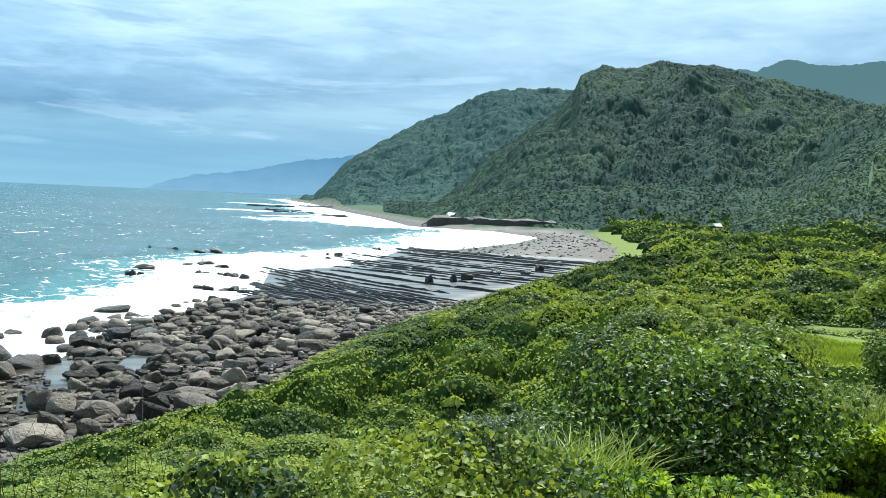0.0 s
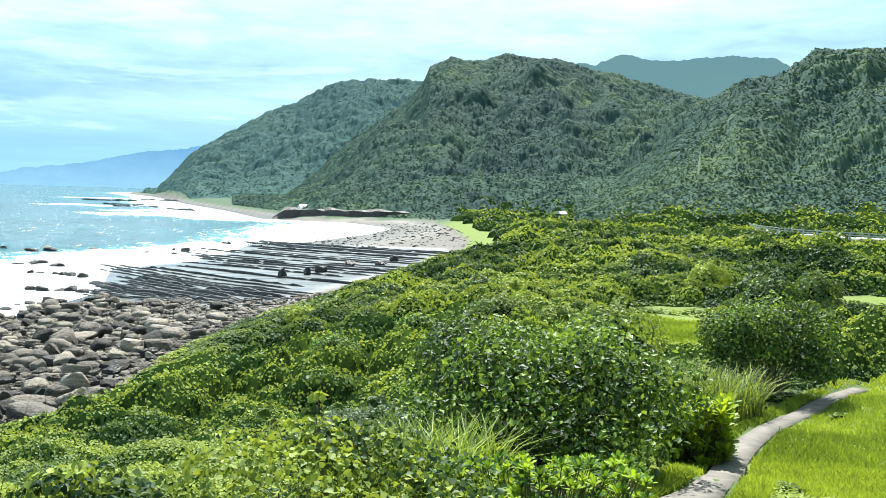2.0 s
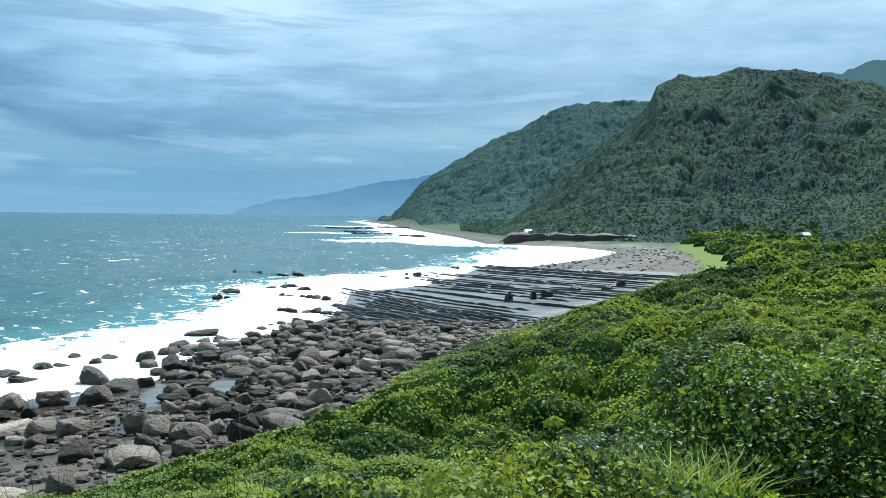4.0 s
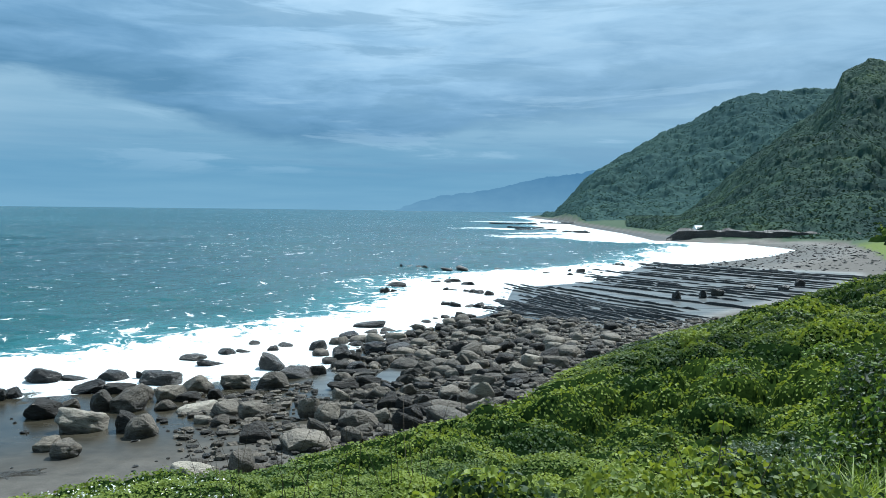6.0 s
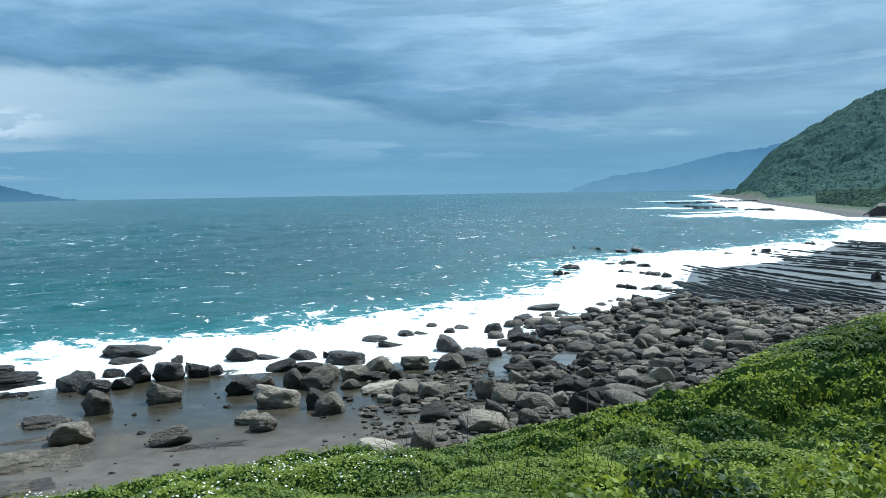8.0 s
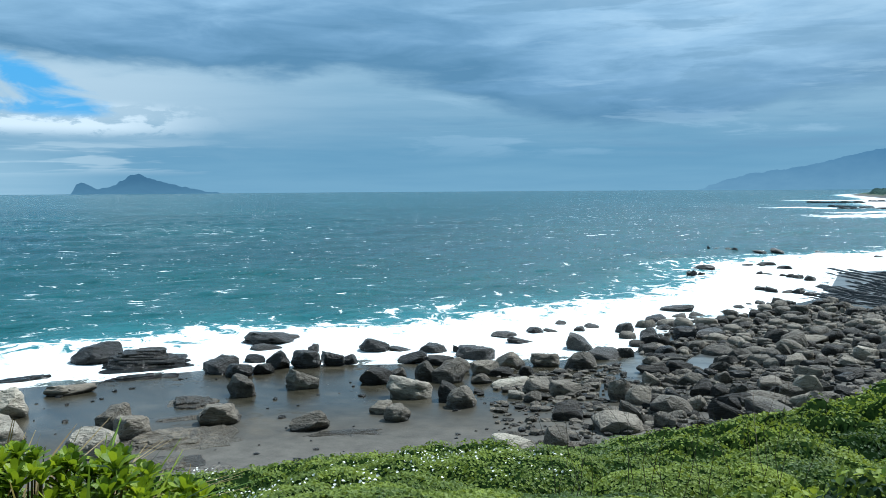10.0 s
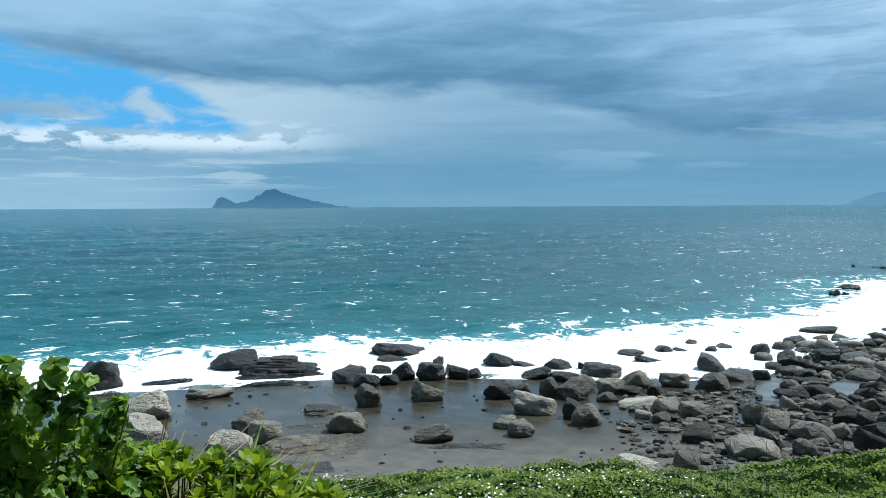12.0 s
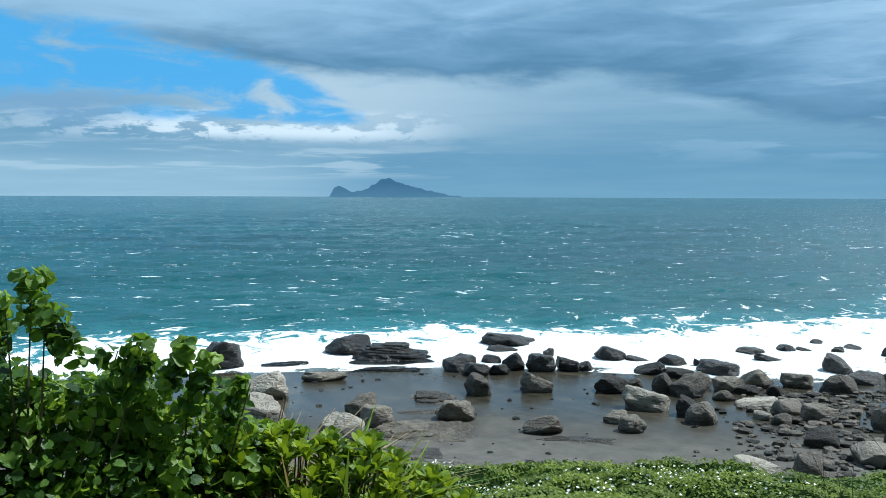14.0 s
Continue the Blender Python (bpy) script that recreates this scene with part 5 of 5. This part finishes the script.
# the boulder field between the pool and the bench
r = np.random.default_rng(5)
px, py = r.uniform(-34, 9, 9000), r.uniform(32, 98, 9000)
gv, gs = signed(VEG, px, py), signed(SHORE, px, py)
pw = 0.40 + 1.7 * r.uniform(0, 1, 9000) ** 2.3
ok = (gv < -0.3) & (gs > -4) & (0.94 * px + py < 67.5 + 2.0 * np.sin(px)) & (py < 83 + 1.5 * np.sin(px * 2)) & (np.degrees(np.arctan2(-px, py)) < 25) & ((gs > 0) | (r.uniform(0, 1, 9000) < 0.35)) & (tide_pool(px, py) < 0.3)
taken = np.array([(q[0], q[1], q[2]) for q in MARKED])
loose = []
for x, y, wide, near in zip(px[ok], py[ok], pw[ok], gs[ok]):
    if ((taken[:, 0] - x) ** 2 + (taken[:, 1] - y) ** 2 < (0.31 * (wide + taken[:, 2])) ** 2).any():
        continue
    taken = np.vstack([taken, (x, y, wide)])
    loose.append((x, y, wide, wide * r.uniform(0.24, 0.50), ROCK_WET if near < 2 or r.uniform() < 0.12 else ROCK_PALE if r.uniform() < 0.22 else ROCK_DRY))
loose.sort(key=lambda q: math.hypot(q[0], q[1]))
for q in loose[:230]:
    boulder(*q, k, r.uniform(0.36, 0.7), SHAPES if math.hypot(q[0], q[1]) < 50 else ROUGH)
    k += 1


def scatter(name, rows, shapes, mat, label, category, flat_=False):
    """Many loose stones in one mesh; rows of x, y, z, width, height, turn."""
    V, F, start = [], [], 0
    for n_, (x, y, z, wide, tall, turn) in enumerate(rows):
        v, f = shapes[n_ % len(shapes)]
        c, s_ = math.cos(turn), math.sin(turn)
        q = v * np.array([wide, wide * (0.6 + 0.4 * ((n_ * 0.37) % 1)), tall])
        V.append(np.stack([q[:, 0] * c - q[:, 1] * s_ + x, q[:, 0] * s_ + q[:, 1] * c + y, q[:, 2] + z], 1))
        F.append(f + start)
        start += len(v)
    return thing(name, mesh_of(name, np.concatenate(V), np.concatenate(F), not flat_), mat, label, category, kind="stuff")


def arrays(me):
    v = np.empty(len(me.vertices) * 3, np.float32)
    me.vertices.foreach_get("co", v)
    f = np.empty(len(me.loops), np.int32)
    me.loops.foreach_get("vertex_index", f)
    return v.reshape(-1, 3), f.reshape(-1, 3)


def pebble(seed):
    rr = np.random.default_rng(seed)
    bm = bmesh.new()
    bmesh.ops.create_icosphere(bm, subdivisions=1, radius=0.5)
    for v in bm.verts:
        v.co *= rr.uniform(0.75, 1.2)
        v.co.z = v.co.z * 0.8 + 0.2
    me = bpy.data.meshes.new("pebble")
    bm.to_mesh(me)
    bm.free()
    return arrays(me)


BIG = [arrays(boulder_mesh(60 + k_, 0.2 + 0.08 * k_, 2)) for k_ in range(8)]
SMALL = [pebble(k_) for k_ in range(12)]
rest = [(x, y, float(land(np.array([x]), np.array([y]))[0]), wd, ht, x * 3.1) for x, y, wd, ht, m_ in loose[230:]]
if rest:
    scatter("boulder_field", rest, BIG, ROCK_DRY, "crowded grey boulders spread towards the rock bench", "boulders")


def rubble(name, count, box, lo, hi, mat, label, test):
    x, y = r.uniform(box[0], box[1], count), r.uniform(box[2], box[3], count)
    good = test(x, y, signed(VEG, x, y), signed(SHORE, x, y))
    x, y = x[good], y[good]
    z = land(x, y)
    wd = lo * (hi / lo) ** (r.uniform(0, 1, len(x)) ** 1.6)
    scatter(name, list(zip(x, y, z, wd, wd * r.uniform(0.3, 0.7, len(x)), r.uniform(0, 6.3, len(x)))), SMALL, mat, label, "stones", True)


rubble("shingle", 10000, (-30, 4, 26, 80), 0.14, 0.9, ROCK_SHINGLE, "broken grey shingle between the boulders",
       lambda x, y, a, b: (a < 0.2) & (b > 3) & (np.degrees(np.arctan2(-x, y)) < 36 - 4 * value_noise(x, y)) & ((x + y) < 84) & (tide_pool(x, y) < 0.3))
rubble("beach_stones", 2200, (-10, 50, 140, 300), 0.25, 1.1, ROCK_WET, "dark stones strewn over the far beach",
       lambda x, y, a, b: (a < 1) & (b > -6) & (value_noise(x / 9, y / 9, 3) > 0.35) & (y > 160))
rubble("pool_stones", 150, (-45, -18, 16, 44), 0.10, 0.5, ROCK_WET, "small dark stones lying on the wet rock flat",
       lambda x, y, a, b: (a < -0.5) & (b > 0))

# the rock bench: upturned beds that run out to sea in ribs
def rib(ax, ay, bx, by, wide, tall, seed):
    rr = np.random.default_rng(seed)
    long = math.hypot(bx - ax, by - ay)
    n_ = max(6, int(long / 0.9))
    u = np.linspace(0, long, n_)
    ex, ey = (bx - ax) / long, (by - ay) / long
    off = (fractal(u / 14 + seed, u * 0 + seed, 3) - 0.45) * 0.5
    h = tall * np.clip(0.25 + 1.4 * fractal(u / 4.5 + seed, u * 0 + seed * 3.3, 4), 0.1, 1.4) * np.minimum(1, np.minimum(u, long - u) / 1.5 + 0.15)
    h *= np.where(rr.uniform(0, 1, n_) < 0.1, 0.35, 1)
    V = []
    for du, dz in ((-0.5, -0.35), (-0.42, 0.95), (-0.15, 1.0), (0.5, 0.1), (0.6, -0.35)):
        o = off + du * wide * (0.8 + 0.4 * rr.uniform(0, 1, n_))
        x, y = ax + ex * u - ey * o, ay + ey * u + ex * o
        V.append(np.stack([x, y, np.maximum(land(x, y), 0.02) + np.where(dz > 0, h * dz, dz)], 1))
    V = np.concatenate(V)
    i, j = np.meshgrid(np.arange(4), np.arange(n_ - 1), indexing="ij")
    F = np.stack([i * n_ + j, i * n_ + j + 1, (i + 1) * n_ + j + 1, (i + 1) * n_ + j], -1).reshape(-1, 4)
    me = mesh_of("rock_rib", V, F)
    return thing("rock_rib", me, ROCK_LEDGE, "long dark rib of upturned rock on the wet bench", "rock ledge", "ribs of the rock bench")


# seaward and landward ends of the beds, from the near side of the bench to the far side
EDGE = [(0.0, -20, 88, -5, 74.5), (0.2, -22, 101, -3.3, 73), (0.4, -25, 118, 1, 80), (0.55, -19, 135, 10, 97), (0.7, -16, 150, 15, 110), (0.87, -10, 172, 20, 131), (1.0, -8, 188, 22, 148)]
f, n_ = 0.0, 0
while f < 1.0:
    a_, b_, c_, d_ = [float(np.interp(f, [e[0] for e in EDGE], [e[k_] for e in EDGE])) for k_ in (1, 2, 3, 4)]
    t0, t1 = r.uniform(-0.12, 0.22), r.uniform(0.72, 1.06)
    if f < 0.42:
        t0 = r.uniform(-0.12, 0.34)
    else:
        t1 = r.uniform(0.85, 1.3)
    tall = r.uniform(0.13, 0.30) * (1.6 if r.uniform() < 0.2 else 1)
    spots = [(t0, t1)] if r.uniform() < 0.75 else [(t0, (t0 + t1) / 2 - 0.04), ((t0 + t1) / 2 + 0.05 * r.uniform(-1, 1.5), t1)]
    for g0, g1 in spots:
        rib(a_ + (c_ - a_) * g0, b_ + (d_ - b_) * g0, a_ + (c_ - a_) * g1, b_ + (d_ - b_) * g1, r.uniform(0.22, 0.46), tall, n_)
        n_ += 1
    f += r.uniform(0.013, 0.034) if f < 0.44 or f > 0.70 else r.uniform(0.025, 0.045)
# broken ribs that stand out of the surf
for ax, ay, bx, by in ((-36, 121, -29, 117), (-31, 110, -24, 105), (-24, 146, -17, 141), (-21, 153, -15, 149), (-16, 176, -10, 171), (-26, 92, -20, 90), (-39, 104, -36, 102.5), (-52, 150, -46, 147)):
    m_ = int(math.hypot(bx - ax, by - ay) / 1.3) + 2
    for q_ in range(m_):
        if r.uniform() < 0.25:
            continue
        u_ = (q_ + r.uniform(-0.4, 0.4)) / m_
        boulder(ax + (bx - ax) * u_ + r.normal() * 0.3, ay + (by - ay) * u_ + r.normal() * 0.3, r.uniform(0.8, 2.1), r.uniform(0.3, 0.75), ROCK_WET, k, 0.6)
        k += 1
for row in ((-95, 470, -70, 466, 3, 1.0), (-110, 520, -85, 512, 3, 0.8), (-62, 430, -48, 426, 3, 0.9), (-150, 640, -110, 632, 4, 1.2), (-120, 700, -90, 694, 4, 1.2)):
    rib(*row, n_)
    n_ += 1


# bedded slabs on the wet flat
def slabs(at, wide, deep, turn, layers, mat, label, seed, step_=0.12, tip=0.04):
    """A stack of broken beds, each set back and ragged at its edge."""
    rr = np.random.default_rng(seed)
    z0 = max(ground_at(*at), 0.0) - 0.06
    root, m_ = None, 34
    for k_ in range(layers):
        f = (1 - 0.72 * k_ / max(layers, 1)) * rr.uniform(0.9, 1.05)
        sx0, sy0 = 0.16 * wide * k_ / layers * rr.uniform(-1, 1), 0.2 * deep * k_ / layers
        ring = []
        for q_ in range(m_):
            a_ = q_ / m_ * 6.283
            c_, n_s = math.cos(a_), math.sin(a_)
            blunt = 1 / max(abs(c_), abs(n_s)) ** 0.55
            rad = blunt * (0.62 + 0.62 * float(fractal(np.array([2.2 * c_ + seed * 3.1 + k_]), np.array([2.2 * n_s + k_ * 1.7]), 3, seed)[0]) + 0.07 * rr.uniform(-1, 1)) * f
            ring.append((c_ * rad * wide / 2 + sx0, n_s * rad * deep / 2 + sy0))
        cx_, cy_ = sum(p_[0] for p_ in ring) / m_, sum(p_[1] for p_ in ring) / m_
        V, lo, hi = [], k_ * step_ - (0.3 if k_ == 0 else 0.02), (k_ + 1) * step_
        for z_, g, rough_ in ((lo, 1.02, 0), (hi - 0.035, 1.0, 0.01), (hi, 0.95, 0.015), (hi + 0.01, 0.5, 0.03)):
            V += [(cx_ + (x_ - cx_) * g, cy_ + (y_ - cy_) * g, z_ + tip * x_ + rough_ * rr.uniform(-1, 1)) for x_, y_ in ring]
        V.append((cx_, cy_, hi + tip * cx_ + 0.01))
        F = []
        for b_ in (0, 1, 2):
            F += [(b_ * m_ + q_, b_ * m_ + (q_ + 1) % m_, (b_ + 1) * m_ + (q_ + 1) % m_) for q_ in range(m_)]
            F += [(b_ * m_ + q_, (b_ + 1) * m_ + (q_ + 1) % m_, (b_ + 1) * m_ + q_) for q_ in range(m_)]
        F += [(3 * m_ + q_, 3 * m_ + (q_ + 1) % m_, 4 * m_) for q_ in range(m_)]
        me = mesh_of("bed", np.array(V), np.array(F))
        if root is None:
            root = thing("rock_slab", me, mat, label, "rock")
            root.matrix_basis = pose(at[0], at[1], z0, 0, 0, turn)
        else:
            thing("bed", me, mat, parent=root)
    return root


slabs((-47.2, 30.8), 6.2, 4.2, 52, 8, ROCK_WET, "dark wet bedded slabs beside the surf", 1, 0.12, -0.02)
slabs((-43.9, 28.2), 4.6, 1.3, 50, 2, ROCK_WET, "low wet ledge of bedded rock", 3, 0.09)
slabs((-49.6, 24.0), 3.0, 1.2, 62, 1, ROCK_WET, "low dark ledge washed by the surf", 7, 0.16)
slabs((-28.9, 19.8), 5.0, 4.4, 56, 4, ROCK_TAN, "flat tan ledge of broken rock on the wet flat", 4, 0.07, 0.01)
slabs((-26.2, 17.4), 3.4, 3.0, 56, 2, ROCK_TAN, "low tan ledge of rock at the foot of the bank", 8, 0.08, 0.0)
slabs((-24.2, 17.9), 1.9, 1.5, 52, 1, ROCK_PALE, "flat pale slab of rock at the foot of the bank", 5, 0.09, 0.0)
slabs((-34.6, 24.9), 2.8, 3.4, 54, 3, ROCK_TAN, "low broken slab of brown rock on the wet flat", 6, 0.10, 0.02)
slabs((-32.4, 22.7), 2.4, 0.8, 60, 1, ROCK_TAN, "narrow ledge of brown rock on the wet flat", 9, 0.10, 0.02)
slabs((-23.9, 24.6), 3.2, 1.6, 44, 1, ROCK_TAN, "low brown ledge breaking through the wet flat", 10, 0.05, 0.0)

# ---------------------------------------------------------------- track, road, bank, houses
def ribbon(name, line, wide, lift, mat, label, category, skirt=0.12, height=None):
    pts = []
    for (ax, ay), (bx, by) in zip(line[:-1], line[1:]):
        m_ = max(2, int(math.hypot(bx - ax, by - ay) / max(0.5, wide * 0.4)))
        pts += [(ax + (bx - ax) * q_ / m_, ay + (by - ay) * q_ / m_) for q_ in range(m_)]
    pts = np.array(pts + [line[-1]])
    for q_ in range(6):
        pts[1:-1] = (pts[:-2] + 2 * pts[1:-1] + pts[2:]) / 4
    d_ = np.gradient(pts, axis=0)
    d_ /= np.linalg.norm(d_, axis=1, keepdims=True)
    side = np.stack([-d_[:, 1], d_[:, 0]], 1)
    wob = wide / 2 * (1 + 0.12 * (value_noise(pts[:, 0] * 1.7, pts[:, 1] * 1.7) - 0.5))[:, None]
    L, R_ = pts + side * wob, pts - side * wob
    zc = land(pts[:, 0], pts[:, 1]) + lift if height is None else np.full(len(pts), height)
    for q_ in range(14):
        zc[1:-1] = (zc[:-2] + 2 * zc[1:-1] + zc[2:]) / 4
    zl = land(L[:, 0], L[:, 1]) if height is None else zc
    zr = land(R_[:, 0], R_[:, 1]) if height is None else zc
    rows = [np.column_stack([L, zl - skirt]), np.column_stack([L, np.maximum(zc - 0.02, zl + 0.02)]), np.column_stack([pts, zc]), np.column_stack([R_, np.maximum(zc - 0.02, zr + 0.02)]), np.column_stack([R_, zr - skirt])]
    m_ = len(pts)
    i, j = np.meshgrid(np.arange(4), np.arange(m_ - 1), indexing="ij")
    F = np.stack([i * m_ + j, (i + 1) * m_ + j, (i + 1) * m_ + j + 1, i * m_ + j + 1], -1).reshape(-1, 4)
    thing(name, mesh_of(name, np.concatenate(rows), F, True), mat, label, category, kind="structure")
    return pts, side


ribbon("pavement", [tuple(q_) for q_ in TRACK], 0.44, 0.05, PAVING, "narrow worn concrete footpath through the grass", "path")
ROAD_Z = 6.2
pts, side = ribbon("road", [(190, 118), (128, 116), (98, 120), (90, 134), (96, 156), (112, 190), (140, 240), (176, 290), (230, 330)], 6.5, 0.1, ROAD, "pale sunlit coast road", "road", 5.0, ROAD_Z)


def box(bm, sx_, sy_, sz_, x=0, y=0, z=0):
    q_ = bmesh.ops.create_cube(bm, size=1.0)
    for v in q_["verts"]:
        v.co = Vector((v.co.x * sx_ + x, v.co.y * sy_ + y, v.co.z * sz_ + z))


def solid(name, bm, mat, label="", category="", group="", parent=None):
    me = bpy.data.meshes.new(name)
    bm.to_mesh(me)
    bm.free()
    return thing(name, me, mat, label, category, group, parent=parent)


# guard rail on the seaward side
line = pts + side * 3.1
step_ = [q_ for q_ in range(0, len(line), 1) if 60 < line[q_][0] < 135 and line[q_][1] < 215]
bm = bmesh.new()
box(bm, 0.1, 0.1, 0.1, line[step_[0]][0], line[step_[0]][1], ROAD_Z + 0.02)
rail = solid("guard_rail", bm, CONCRETE, "pale concrete guard rail along the coast road", "railing")
for a_, b_ in zip(step_[:-1], step_[1:]):
    p0, p1 = line[a_], line[b_]
    long = float(np.hypot(*(p1 - p0)))
    for z_ in (0.45, 0.85):
        bm = bmesh.new()
        box(bm, long, 0.12, 0.14)
        bmesh.ops.transform(bm, matrix=pose((p0[0] + p1[0]) / 2, (p0[1] + p1[1]) / 2, ROAD_Z + z_, 0, 0, math.degrees(math.atan2(p1[1] - p0[1], p1[0] - p0[0]))), verts=bm.verts)
        solid("rail", bm, CONCRETE, parent=rail)
    bm = bmesh.new()
    box(bm, 0.2, 0.2, 1.0, p0[0], p0[1], ROAD_Z + 0.45)
    solid("post", bm, CONCRETE, parent=rail)

# dark bank at the head of the bay
u = np.linspace(0, 1, 60)
bx_, by_ = -8 + 68 * u, 327 - 15 * u + 2 * np.sin(u * 9)
rows = []
for dy, z_ in ((-3.0, 0.6), (-1.8, 2.6), (-1.4, 4.2), (0.4, 5.0), (4, 4.6)):
    rows.append(np.column_stack([bx_, by_ + dy + 0.9 * (value_noise(u * 40, u * 0 + dy) - 0.5), z_ * (0.85 + 0.25 * value_noise(u * 25, u * 0 + z_)) * np.minimum(1, np.minimum(u, 1 - u) * 12 + 0.2)]))
i, j = np.meshgrid(np.arange(4), np.arange(59), indexing="ij")
F = np.stack([i * 60 + j, i * 60 + j + 1, (i + 1) * 60 + j + 1, (i + 1) * 60 + j], -1).reshape(-1, 4)
thing("rock_bank", mesh_of("rock_bank", np.concatenate(rows), F), ROCK_WET, "low dark rock bank at the head of the bay", "rock bank")


def cottage(at, wide, deep, tall, turn, label):
    """A small house far off: walls, pitched roof, door and windows."""
    z0 = ground_at(*at)
    bm = bmesh.new()
    box(bm, wide, deep, tall, 0, 0, tall / 2 - 0.3)
    house = solid("house", bm, WHITE, label, "house")
    house.matrix_basis = pose(at[0], at[1], z0, 0, 0, turn)
    bm = bmesh.new()
    pr = [(-wide / 2 - 0.3, -deep / 2 - 0.4, tall - 0.4), (-wide / 2 - 0.3, 0, tall + deep * 0.3), (-wide / 2 - 0.3, deep / 2 + 0.4, tall - 0.4)]
    a_ = [bm.verts.new(v) for v in pr]
    b_ = [bm.verts.new((-v[0], v[1], v[2])) for v in pr]
    for f_ in ((a_[0], b_[0], b_[1], a_[1]), (a_[1], b_[1], b_[2], a_[2]), (a_[0], a_[1], a_[2]), (b_[2], b_[1], b_[0]), (a_[2], b_[2], b_[0], a_[0])):
        bm.faces.new(f_)
    solid("roof", bm, ROOF, parent=house)
    bm = bmesh.new()
    box(bm, 0.9, 0.08, 2.0, 0, -deep / 2 - 0.02, 0.9)
    solid("door", bm, DARK, parent=house)
    for x_ in (-wide * 0.3, wide * 0.3):
        bm = bmesh.new()
        box(bm, 1.0, 0.08, 0.9, x_, -deep / 2 - 0.02, 1.5)
        solid("window", bm, DARK, parent=house)
    return house


ROOF = plain("pale_roof_sheet", (0.78, 0.79, 0.78), 0.4, 0.05)
DARK = plain("dark_glass", (0.03, 0.035, 0.04), 0.15, 0.1)
cottage((3.9, 344), 3.2, 3.0, 1.7, 25, "small white house with a pale sheet roof under the hill")
cottage((48, 340), 1.8, 1.6, 1.8, -5, "small white hut with a pale roof beside the bay")
cottage((88, 268), 2.2, 1.8, 2.6, 20, "low white house with a pale roof among the scrub")
